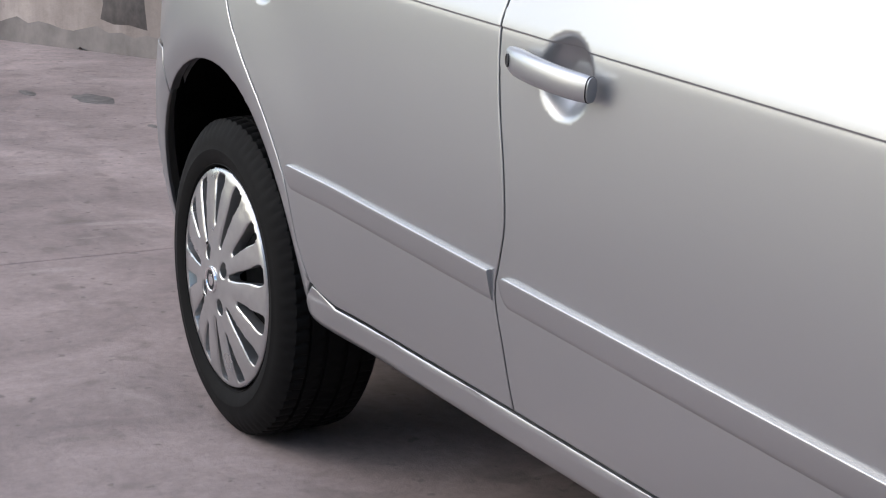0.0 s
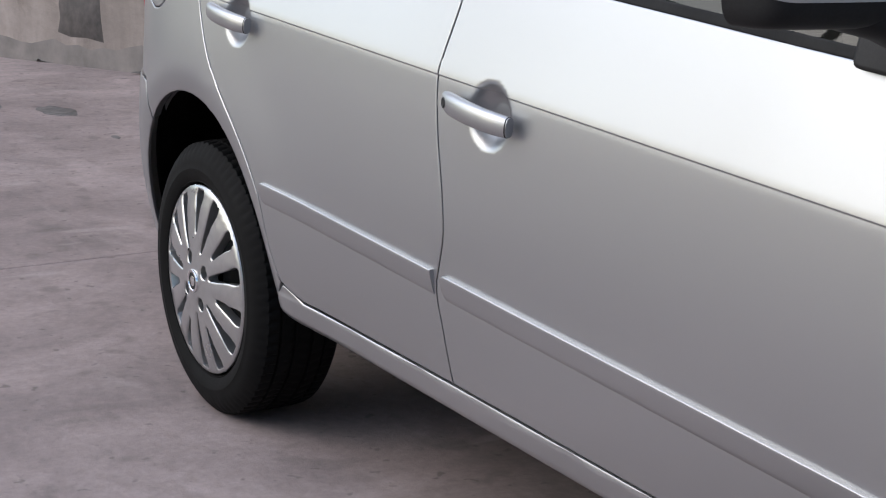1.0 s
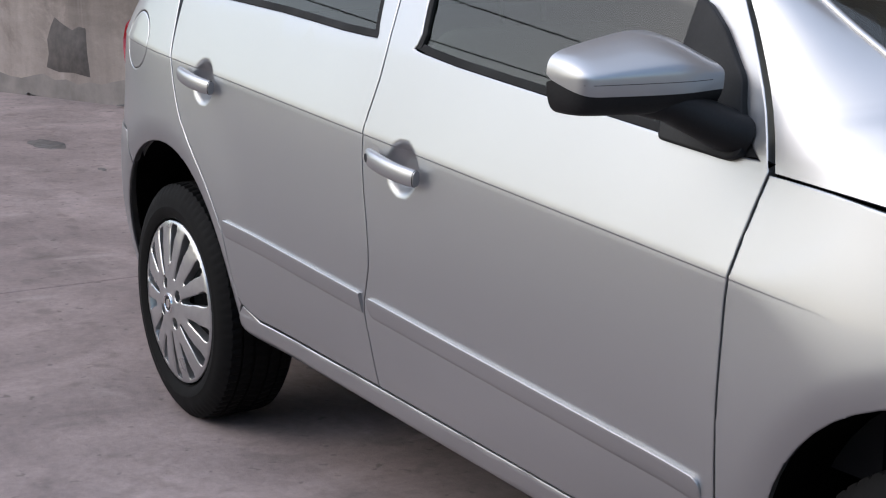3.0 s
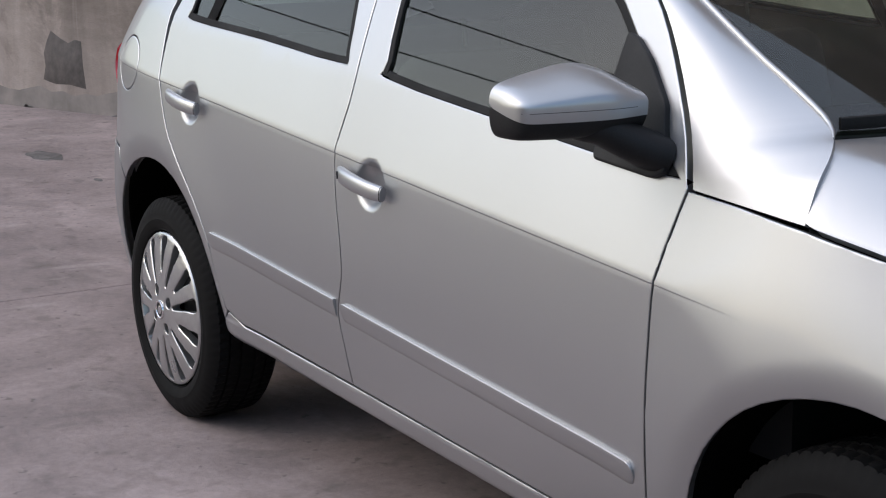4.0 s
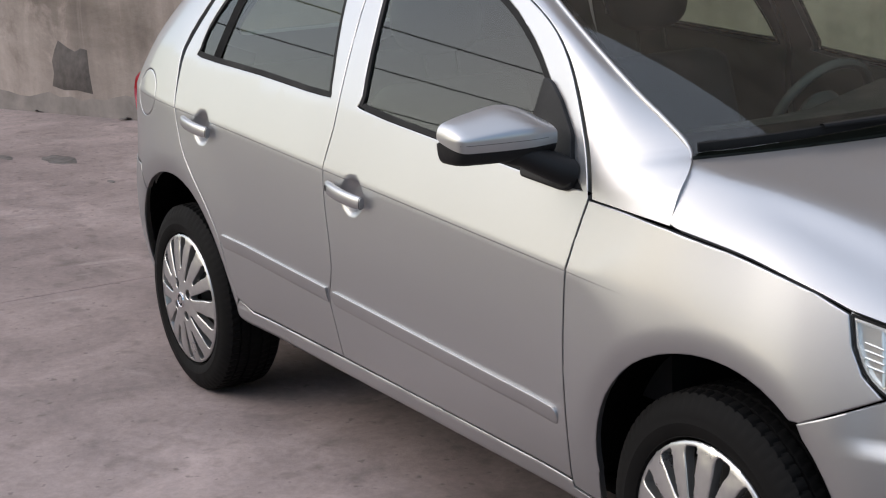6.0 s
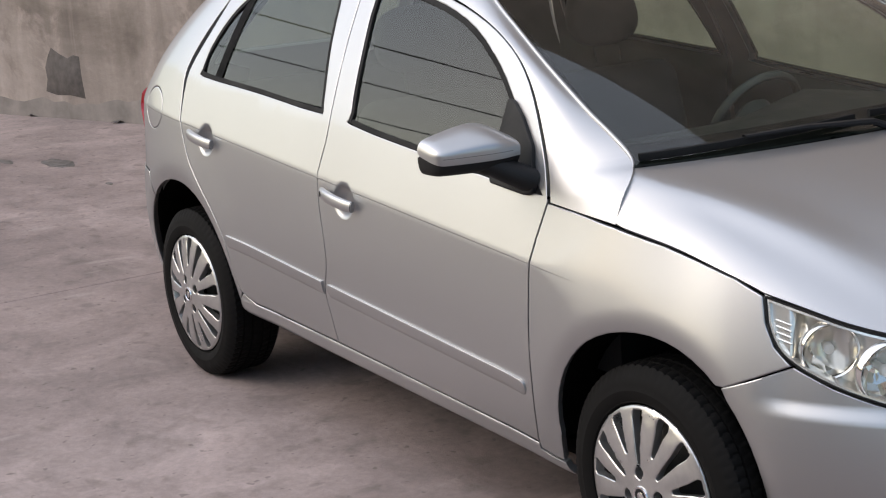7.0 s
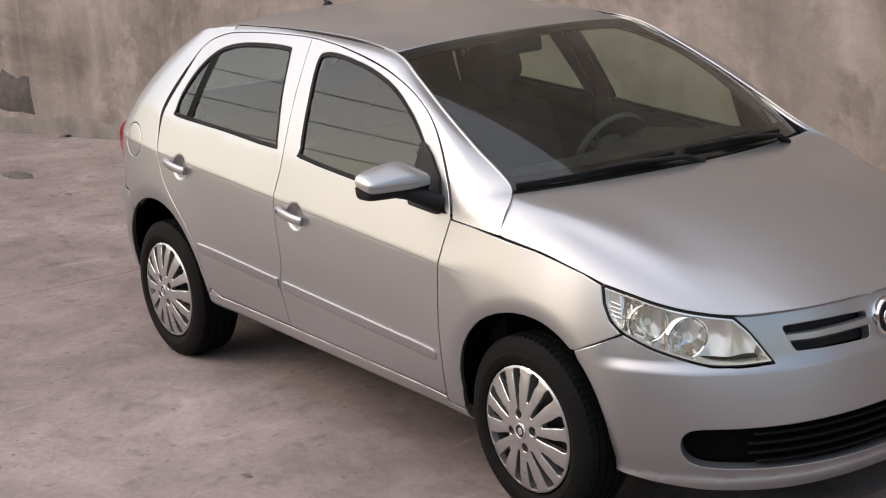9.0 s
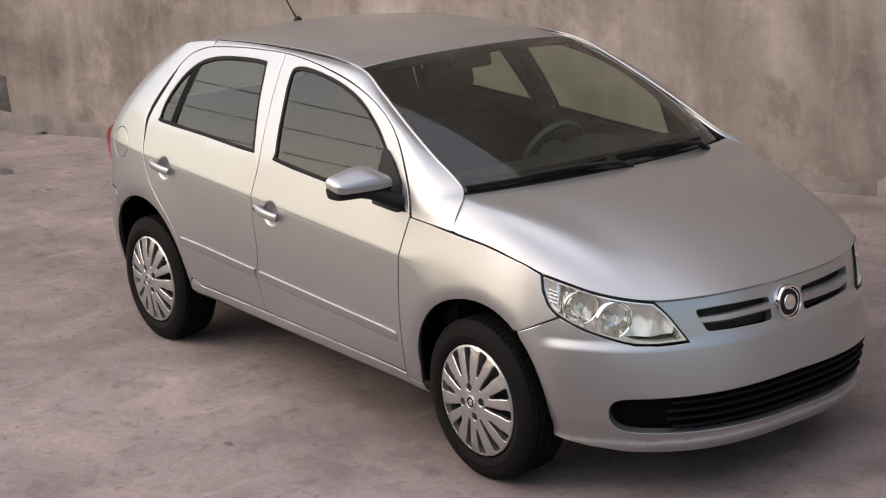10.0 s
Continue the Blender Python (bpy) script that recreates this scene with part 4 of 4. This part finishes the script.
# wheels
def cover_slots():
    """Paired slots with flared outer ends, and the four bolt holes."""
    out = []
    for k in range(7):
        for d in (-1, 1):
            c = 2 * math.pi * (k + 0.5) / 7 + d * math.pi / 14 * 0.94
            pts = ((0.070, 0.0045), (0.105, 0.0085), (0.150, 0.0125), (0.180, 0.0190), (0.1950, 0.0165)) if d < 0 else ((0.102, 0.0045), (0.130, 0.0090), (0.158, 0.0130), (0.182, 0.0200), (0.1955, 0.0170))
            left = [(r * math.cos(c) - w * math.sin(c), r * math.sin(c) + w * math.cos(c)) for r, w in pts]
            right = [(r * math.cos(c) + w * math.sin(c), r * math.sin(c) - w * math.cos(c)) for r, w in pts]
            out.append(rounded(left[::-1] + right, 0.005, 2))
    for i in range(4):
        q = 2 * math.pi * i / 4 + 0.5
        out.append([(0.054 * math.cos(q) + 0.0150 * math.cos(t), 0.054 * math.sin(q) + 0.0150 * math.sin(t)) for t in (2 * math.pi * n / 14 for n in range(14))])
    return out


COVER_R = 0.2055


def cover_map(a, b):
    r, t = math.hypot(a, b), math.atan2(b, a)
    h = bowed(r, [(0.0, 0.030), (0.03, 0.030), (0.06, 0.027), (0.10, 0.024), (0.15, 0.018), (0.182, 0.012), (0.198, 0.008), (0.206, 0.003)])
    k = (t * 14 / (2 * math.pi)) % 1.0
    crown = 0.0022 * smooth(0.06, 0.11, r) * (1 - smooth(0.165, 0.185, r)) * (math.cos(2 * math.pi * k) * 0.5)
    return Vector((a, -(h + crown), b))


def wheel_mesh():
    base = bmesh.new()
    lathe(base, [(0.02, -0.03), (0.12, -0.035), (0.165, -0.045), (0.178, -0.02), (0.186, -0.012), (0.190, -0.03), (0.182, -0.16), (0.0, -0.16)], 48)
    return base


def tyre(bm):
    """Sidewall, shoulder blocks and grooved tread as one skin."""
    side_in = [(0.198, -0.022), (0.206, -0.010), (0.2085, 0.001), (0.2105, 0.0055), (0.2120, 0.0042), (0.224, 0.0105), (0.238, 0.0125), (0.2395, 0.0118), (0.252, 0.0108), (0.266, 0.0072), (0.2775, 0.0008), (0.2865, -0.0060)]
    tread = [(-0.0115, 0), (-0.020, 0), (-0.030, 0), (-0.0345, 0), (-0.0350, 1), (-0.0405, 1), (-0.0410, 2), (-0.052, 2), (-0.0645, 2), (-0.0650, 3), (-0.0735, 3), (-0.0740, 4), (-0.089, 4), (-0.1040, 4), (-0.1045, 5), (-0.1130, 5), (-0.1135, 6), (-0.126, 6), (-0.1375, 6), (-0.1380, 7), (-0.1430, 7), (-0.1435, 8), (-0.156, 8), (-0.166, 8)]
    side_out = [(0.2865, -0.172), (0.275, -0.181), (0.24, -0.190), (0.20, -0.180), (0.19, -0.16)]
    n, per = 72, 5
    rows = []
    for i in range(n * per):
        row = [(r, h) for r, h in side_in]
        for y, zone in tread:
            # slanted cross cuts: each zone has its own phase
            slant = {0: 6.0, 2: 24.0, 4: -24.0, 6: 24.0, 8: -6.0}.get(zone, 0.0)
            k = (i + slant * (y + 0.09) * per + zone * 1.3) % per
            r = 0.2955 - 0.0035 * abs((y + 0.089) / 0.08) ** 4
            if zone % 2:
                r -= 0.0085
            elif k < 1.15:
                r -= 0.0035
            row.append((r, y))
        row += side_out
        if i % per < 1.2:
            row[len(side_in) - 1] = (0.2843, -0.0060)
            row[len(side_in) - 2] = (0.2760, 0.0004)
        a = 2 * math.pi * i / (n * per)
        rows.append([bm.verts.new((r * math.cos(a), -h, r * math.sin(a))) for r, h in row])
    for a, b in zip(rows, rows[1:] + rows[:1]):
        for j in range(len(a) - 1):
            bm.faces.new((a[j], a[j + 1], b[j + 1], b[j]))
    bmesh.ops.recalc_face_normals(bm, faces=bm.faces[:])


wheel = under_car(part("wheel", wheel_mesh(), STEEL, car, "dark steel wheel"))
bm = bmesh.new()
tyre(bm)
part("tyre", bm, TYRE, wheel, "black treaded rubber tyre", 30)
circle = [(COVER_R * math.cos(2 * math.pi * i / 96), COVER_R * math.sin(2 * math.pi * i / 96)) for i in range(96)]
cover = panel("wheel_cover", circle, cover_map, CAP, wheel, "silver plastic wheel cover with paired spokes", holes=cover_slots(), step=(0.014, 0.014), gap=0, lip=0.0036, depth=0.022, drop=0.0034)
bm = bmesh.new()
lathe(bm, [(0.0, 0.0315), (0.019, 0.0315), (0.0205, 0.034), (0.0245, 0.034), (0.026, 0.030), (0.026, 0.02)], 32)
part("hub_emblem", bm, CHROME, cover, "small round hub emblem")
bm = bmesh.new()
lathe(bm, [(0.0, 0.0325), (0.0185, 0.0325)], 32)
part("hub_face", bm, BLACK, cover, "dark hub emblem centre")
bm = bmesh.new()
lathe(bm, [(0.0, 0.0338), (0.009, 0.0336), (0.0125, 0.0320)], 24)
part("hub_boss", bm, CHROME, cover, "plain chrome hub boss")

# the cover's outer plane is at y = -0.79 on the right
spots = [(0.0, -0.780, 0), (2.462, -0.788, 0), (0.0, 0.780, 180), (2.462, 0.788, 180)]
for i, (x, y, rz) in enumerate(spots):
    m = pose(x, y, 0.295, 0, 17 * i, rz)
    w = wheel if i == 0 else copy_thing(wheel, m)
    w.matrix_basis = m


# door mirrors
MIRROR_SECTION = spline([(0.0, 1.0), (0.34, 0.90), (0.68, 0.66), (0.90, 0.40), (0.985, 0.18), (1.0, -0.02), (0.985, -0.32), (0.93, -0.62), (0.75, -0.92), (0.40, -1.0), (0.0, -1.0)], 3)


def mirror_shell(bm, part_of, side):
    """The housing from the door outwards: a blunt wedge with a domed front, split into a painted shell and a black base."""
    rows, n = [], 28
    for i in range(n + 1):
        t = 1 - (1 - i / n) ** 1.8
        y = 0.795 + 0.218 * t
        e = max(0.004, 1 - max(0.0, (t - 0.6) / 0.4) ** 12) ** 0.36
        top = e * bowed(t, [(0, 0.026), (0.2, 0.050), (0.4, 0.058), (0.7, 0.047), (1, 0.030)])
        low = e * bowed(t, [(0, 0.046), (0.4, 0.052), (1, 0.050)])
        reach = e * bowed(t, [(0, 0.078), (0.3, 0.090), (1, 0.082)])
        row = []
        for j in range(31):
            s, h = MIRROR_SECTION[j]
            row.append(Vector((1.922 + 0.030 * (1 - t) + reach * s, side * y, 1.035 + h * (top if h > 0 else low))))
        rows.append(row)
    lo = {"top": (0, 19), "low": (19, 30)}[part_of]
    shrink = 1.0 if part_of == "top" else 0.985
    vs = [[bm.verts.new((1.922 + (p.x - 1.922) * shrink, p.y, p.z)) for p in row[lo[0]:lo[1] + 1]] for row in rows]
    for a, b in zip(vs, vs[1:]):
        for j in range(len(a) - 1):
            bm.faces.new((a[j], a[j + 1], b[j + 1], b[j]))
    bm.faces.new(vs[0])
    bm.faces.new(vs[-1])
    bm.faces.new([r[0] for r in vs] + [r[-1] for r in vs[::-1]])
    bmesh.ops.recalc_face_normals(bm, faces=bm.faces[:])


for side, d in ((-1, front_doors[0]), (1, front_doors[1])):
    f = skin if side < 0 else mirrored(skin)
    bm = bmesh.new()
    sail = [(2.035, 0.918), (2.062, 0.930), (2.022, 1.03), (1.955, 1.092), (1.905, 1.125), (1.880, 1.130), (1.878, 1.02), (1.882, 0.930)]
    house = panel("door_mirror", rounded(sail, 0.012), lambda u, z, f=f, side=side: f(u, z) + Vector((0, side * 0.012, 0)), BLACK, d, "black mirror mount with a silver-shelled mirror" if side < 0 else "black mirror mount", gap=0, lip=0.005, depth=0.02, flip=side > 0)
    if side > 0:
        continue
    bm = bmesh.new()
    mirror_shell(bm, "top", side)
    shell = part("mirror_shell", bm, PAINT, house, "silver mirror shell", 50)
    bm = bmesh.new()
    path = []
    for i in range(19):
        t = 0.10 + 0.86 * i / 18
        s, h = MIRROR_SECTION[16]
        reach = bowed(t, [(0, 0.078), (0.3, 0.090), (1, 0.082)]) * max(0.004, 1 - max(0.0, (t - 0.6) / 0.4) ** 12) ** 0.36
        path.append((1.922 + 0.030 * (1 - t) + reach * s + 0.0002, side * (0.795 + 0.218 * t), 1.035 + h * bowed(t, [(0, 0.046), (0.4, 0.052), (1, 0.050)])))
    sweep(bm, path, oval(0.0004, 0.00045, 6))
    part("shell_joint", bm, STEEL, shell, "dark joint line in the mirror shell")
    bm = bmesh.new()
    mirror_shell(bm, "low", side)
    part("mirror_base", bm, BLACK, house, "black mirror underside", 50)
    bm = bmesh.new()
    sweep(bm, [(2.020, side * 0.760, 0.950), (2.012, side * 0.785, 0.960), (1.998, side * 0.815, 0.977), (1.980, side * 0.850, 0.996), (1.966, side * 0.895, 1.006), (1.958, side * 0.94, 1.010)], oval(0.046, 0.028, 20, 2.2), scale=[1.12, 1.10, 1.06, 1.0, 0.92, 0.6])
    part("mirror_arm", bm, BLACK, house, "black mirror arm", 50)
    bm = bmesh.new()
    box(bm, (1.928, 0.83, 1.000), (1.934, 0.965, 1.068), 0.002)
    if side < 0:
        for v in bm.verts:
            v.co.y *= -1
        bmesh.ops.reverse_faces(bm, faces=bm.faces[:])
    part("mirror_glass", bm, CHROME, house, "mirror glass")


# wipers
def wiper(foot, tip, arm_foot):
    bm = bmesh.new()
    pts = [screen_edge(foot[0] + (tip[0] - foot[0]) * i / 12, foot[1] + (tip[1] - foot[1]) * i / 12) + Vector((0.006, 0, 0.010)) for i in range(13)]
    sweep(bm, pts, oval(0.006, 0.010, 8, 3))
    ob = under_car(part("wiper", bm, RUBBER, car, "black windscreen wiper"))
    bm = bmesh.new()
    mid = pts[5] + Vector((0.005, 0, 0.010))
    a = Vector(arm_foot)
    sweep(bm, [a, a.lerp(mid, 0.15) + Vector((0, 0, 0.02)), a.lerp(mid, 0.6) + Vector((0, 0, 0.015)), mid, pts[6] + Vector((0, 0, 0.010))], oval(0.011, 0.006, 8, 3), scale=[1.6, 1.4, 1.0, 0.8, 0.6])
    part("wiper_arm", bm, BLACK, ob, "black wiper arm")


wiper((-0.95, 0.012), (-0.10, 0.040), (2.43, 0.02, 1.006))
wiper((-0.02, 0.045), (0.72, 0.030), (2.385, 0.47, 0.998))

# aerial
bm = bmesh.new()
lathe(bm, [(0.022, -0.004), (0.020, 0.006), (0.010, 0.018), (0, 0.020)], 20, Vector((-0.2, 0, 1)), roof_map(0.20, 0) + Vector((0, 0, 0.002)))
aerial = under_car(part("aerial", bm, BLACK, car, "black roof aerial"))
bm = bmesh.new()
a = roof_map(0.20, 0)
sweep(bm, [a, a + Vector((-0.05, 0, 0.05)), a + Vector((-0.22, 0, 0.24))], oval(0.0032, 0.0032, 8), scale=[1.8, 1.3, 0.8])
part("aerial_rod", bm, BLACK, aerial)


# ---- inside the car ----
def seat(y, x):
    bm = bmesh.new()
    box(bm, (x, y - 0.25, 0.32), (x + 0.50, y + 0.25, 0.50), 0.05, 3)
    ob = under_car(part("front_seat", bm, FABRIC, car, "grey cloth front seat"))
    bm = bmesh.new()
    box(bm, (-0.07, -0.24, 0.0), (0.07, 0.24, 0.575), 0.065, 4, pose(x + 0.02, y, 0.46, 0, -16, 0))
    part("backrest", bm, FABRIC, ob)
    bm = bmesh.new()
    bmesh.ops.create_uvsphere(bm, u_segments=24, v_segments=14, radius=1.0)
    m = pose(x - 0.180, y, 1.178, 0, -10, 0)
    for v in bm.verts:
        a, b, c = (math.copysign(abs(q) ** p, q) for q, p in zip(v.co, (0.8, 0.78, 0.80)))
        v.co = m @ Vector((0.055 * a, 0.138 * b * (1 - 0.06 * c), 0.102 * c))
    rest = part("headrest", bm, FABRIC, ob, "rounded grey headrest")
    for d in (-0.05, 0.05):
        bm = bmesh.new()
        sweep(bm, [(x - 0.155, y + d, 1.02), (x - 0.172, y + d, 1.12)], oval(0.006, 0.006, 8))
        part("headrest_post", bm, TRIM, rest)


seat(-0.36, 1.05)
seat(0.36, 1.05)
bm = bmesh.new()
box(bm, (0.05, -0.62, 0.34), (0.55, 0.62, 0.50), 0.05, 3)
rear_seat = under_car(part("rear_seat", bm, FABRIC, car, "grey cloth rear bench seat"))
bm = bmesh.new()
box(bm, (-0.07, -0.62, 0), (0.07, 0.62, 0.55), 0.05, 3, pose(0.06, 0, 0.46, 0, -18, 0))
part("backrest", bm, FABRIC, rear_seat)
bm = bmesh.new()
rows = []
for i in range(13):
    y = -0.70 + 1.40 * i / 12
    binnacle = 0.055 * math.exp(-(((y - 0.36) / 0.17) ** 2))
    rows.append([bm.verts.new((x, y, z)) for x, z in ((1.78, 0.50), (1.72, 0.72), (1.74, 0.88 + binnacle), (1.80, 0.955 + binnacle), (1.93, 0.975 + binnacle * 0.6), (2.16, 0.968), (2.26, 0.93), (2.26, 0.50))])
for a, b in zip(rows, rows[1:]):
    for j in range(7):
        bm.faces.new((a[j], a[j + 1], b[j + 1], b[j]))
bm.faces.new(rows[0])
bm.faces.new(rows[-1])
bmesh.ops.recalc_face_normals(bm, faces=bm.faces[:])
under_car(part("dashboard", bm, BLACK, car, "dark grey dashboard"))
m = pose(1.58, 0.36, 0.895, 0, -62, 0)
bm = bmesh.new()
lathe(bm, [(0.158 + 0.013 * math.cos(t), 0.015 * math.sin(t)) for t in (2 * math.pi * i / 10 for i in range(10))], 40, Vector((0, 0, 1)), closed=True)
bmesh.ops.transform(bm, matrix=m, verts=bm.verts)
wheel_ring = under_car(part("steering_wheel", bm, TRIM, car, "dark steering wheel"))
bm = bmesh.new()
lathe(bm, [(0, 0.03), (0.055, 0.028), (0.07, 0.01), (0.06, -0.04), (0, -0.05)], 24, Vector((0, 0, 1)))
for a in (0, 180, 270):
    d = Vector((math.sin(radians(a)), math.cos(radians(a)), 0))
    sweep(bm, [d * 0.05, d * 0.157], oval(0.016, 0.008, 8))
bmesh.ops.transform(bm, matrix=m, verts=bm.verts)
part("wheel_hub", bm, TRIM, wheel_ring)
bm = bmesh.new()
box(bm, (-0.015, -0.11, -0.03), (0.015, 0.11, 0.03), 0.012, 3, pose(1.50, 0, 1.335, 0, -10, 0))
under_car(part("inside_mirror", bm, TRIM, car, "dark inside mirror"))


# ---- yard details ----
def slab(lo, hi):
    """One cast concrete bay with soft arrises; the joints between the bays are open."""
    bm = bmesh.new()
    box(bm, (lo[0], lo[1], -0.10), (hi[0], hi[1], 0.0), 0.004, 1)
    return part("slab", bm, GROUND, ground)


bays = [-21.0, -11.3, -1.555, 8.2, 17.9]
for x0, x1 in zip(bays, bays[1:]):
    for y0, y1 in ((-22.0, -9.7), (-9.7, 12.0)):
        slab((x0 + 0.004, y0 + 0.004), (x1 - 0.004, y1 - 0.004))


def blob(name, at, w, h, seed, material, label, parent=None, upright=False, ragged=0.22, n=40):
    """A thin patch with an irregular outline, on the ground or on a wall."""
    rng = random.Random(seed)
    waves = [(rng.randint(2, 9), rng.uniform(0, 6.28), rng.uniform(0.3, 1.0)) for _ in range(6)]
    bm = bmesh.new()
    rim, mid = [], []
    for i in range(n):
        t = 2 * math.pi * i / n
        r = 1 + ragged * sum(a / k ** 0.6 * math.sin(k * t + p) for k, p, a in waves) / 1.6
        x, y = w / 2 * r * math.cos(t), h / 2 * r * math.sin(t)
        low, top = ((x, 0.0, y), (x * 0.96, -0.004, y * 0.96)) if upright else ((x, y, 0.0), (x * 0.96, y * 0.96, 0.0015))
        rim.append(bm.verts.new(low))
        mid.append(bm.verts.new(top))
    for i in range(n):
        bm.faces.new((rim[i - 1], rim[i], mid[i], mid[i - 1]))
    bm.faces.new(mid)
    bmesh.ops.recalc_face_normals(bm, faces=bm.faces[:])
    ob = part(name, bm, material, parent, label if parent else "")
    ob.location = at
    return ob if parent else tagged(ob, label, "stain")


def band(name, s0, s1, heights, seed, material, label):
    """A strip along the foot of the back wall with a ragged top."""
    rng = random.Random(seed)
    n = round((s1 - s0) / 0.12)
    bm = bmesh.new()
    rows = []
    h = heights[0]
    for i in range(n + 1):
        h += (rng.uniform(*heights) - h) * 0.4
        k = min(1.0, 0.25 + min(i, n - i) * 0.25)
        x = s0 + (s1 - s0) * i / n + 9
        rows.append([bm.verts.new((x, 0, -0.02)), bm.verts.new((x, -0.002, -0.02)), bm.verts.new((x, -0.002, h * k)), bm.verts.new((x, 0.001, h * k + 0.05))])
    for a, b in zip(rows, rows[1:]):
        for j in range(3):
            bm.faces.new((a[j], b[j], b[j + 1], a[j + 1]))
    bmesh.ops.recalc_face_normals(bm, faces=bm.faces[:])
    return part(name, bm, material, wall_back, label)


band("damp_band", -7.0, 9.8, (0.03, 0.17), 3, DAMP, "dark damp band along the wall's foot")
band("pale_band", 9.9, 16.0, (0.22, 0.30), 5, MORTAR, "pale mortar band along the wall's foot")
PATCH_SHAPE = [(-0.12, 0.17), (-0.17, 0.10), (-0.21, 0.02), (-0.20, -0.07), (-0.23, -0.16), (-0.10, -0.185), (0.05, -0.18), (0.22, -0.20), (0.20, -0.05), (0.195, 0.11), (0.13, 0.12), (0.06, 0.095), (-0.03, 0.125)]
bm = bmesh.new()
low = [bm.verts.new((x, 0, z)) for x, z in PATCH_SHAPE]
top = [bm.verts.new((x * 0.96, -0.003, z * 0.96)) for x, z in PATCH_SHAPE]
for i in range(len(low)):
    bm.faces.new((low[i - 1], low[i], top[i], top[i - 1]))
bm.faces.new(top)
bmesh.ops.recalc_face_normals(bm, faces=bm.faces[:])
part("bare_patch", bm, PATCH, wall_back, "dark patch of fallen plaster").location = (9 + 2.15, 0, 0.36)
blob("damp_streak", (9 + 0.2, 0, 0.71), 1.7, 0.10, 12, PATCH, "dark damp streak", wall_back, True, 0.35)
blob("damp_streak", (9 + 0.95, 0, 0.58), 0.18, 0.30, 13, DAMP, "dark damp streak", wall_back, True, 0.3)
blob("damp_streak", (9 + 10.25, 0, 1.39), 0.9, 0.10, 14, DAMP, "dark damp streak", wall_back, True, 0.4)
blob("damp_streak", (9 + 10.55, 0, 1.18), 0.3, 0.36, 15, DAMP, "dark damp streak", wall_back, True, 0.4)
for seed, (x, y, w, h) in enumerate([(-4.80, 0.42, 0.40, 0.17), (-5.15, 0.20, 0.22, 0.07), (-3.84, 0.38, 0.10, 0.035), (1.49, -1.27, 0.055, 0.03)]):
    blob("ground_stain", (x, y, 0.0005), w, h, 30 + seed, STAIN, "dark oily stain on the concrete floor")

# dry leaf and a scrap near the wall's foot
for k, (x, y, turn) in enumerate(((-7.05, 1.05, 20), (-6.10, 1.36, 70))):
    bm = bmesh.new()
    mid = [bm.verts.new((0.16 * (i / 6 - 0.5), 0, 0.006 + 0.012 * math.sin(i))) for i in range(7)]
    for sgn in (-1, 1):
        edge = [bm.verts.new((0.16 * (i / 6 - 0.5), sgn * 0.035 * math.sin(math.pi * i / 6), 0.014 + 0.010 * math.cos(2 * i))) for i in range(1, 6)]
        ring_pts = [mid[0], *edge, mid[6]]
        for i in range(6):
            q = list(dict.fromkeys([mid[i], mid[i + 1], ring_pts[i + 1], ring_pts[i]]))
            bm.faces.new(q if sgn > 0 else q[::-1])
    ob = part("dry_leaf", bm, STAIN, None)
    ob.matrix_world = pose(x, y, 0, 0, 0, turn)
    tagged(ob, "dry dark leaf curled on the concrete floor", "leaf", "leaves by the wall")


# ---- utility line beyond the far wall ----
def utility_pole(x, y):
    pole = empty("utility_pole", "grey concrete utility pole with a steel crossarm beyond the wall", "pole", (x, y, 0), group="utility poles")
    bm = bmesh.new()
    lathe(bm, [(0.17, -0.3), (0.165, 0.0), (0.11, 9.4), (0.10, 9.45), (0, 9.47)], 16, Vector((0, 0, 1)))
    part("shaft", bm, WALL, pole)
    bm = bmesh.new()
    box(bm, (-0.9, -0.05, 8.55), (0.9, 0.05, 8.67), 0.008, 1, Matrix.Rotation(radians(20), 4, "Z"))
    part("crossarm", bm, STEEL, pole, "steel crossarm")
    return pole


POLES = [(-14.5, -15.5), (-19.5, -1.5), (-24.5, 12.5)]
for p in POLES:
    utility_pole(*p)
wires = empty("overhead_wires", "dark overhead wires sagging between the poles", "wires", (*POLES[0], 0))
for k, (off, z) in enumerate(((0.0, 8.7), (0.25, 7.4), (0.1, 6.2))):
    for a, b in zip(POLES, POLES[1:]):
        bm = bmesh.new()
        path = []
        for i in range(17):
            t = i / 16
            path.append((a[0] + (b[0] - a[0]) * t - POLES[0][0] + off, a[1] + (b[1] - a[1]) * t - POLES[0][1] + off * 0.36, z - (0.35 + 0.2 * k) * 4 * t * (1 - t)))
        sweep(bm, path, oval(0.022, 0.022, 6))
        part("wire", bm, CABLE, wires)
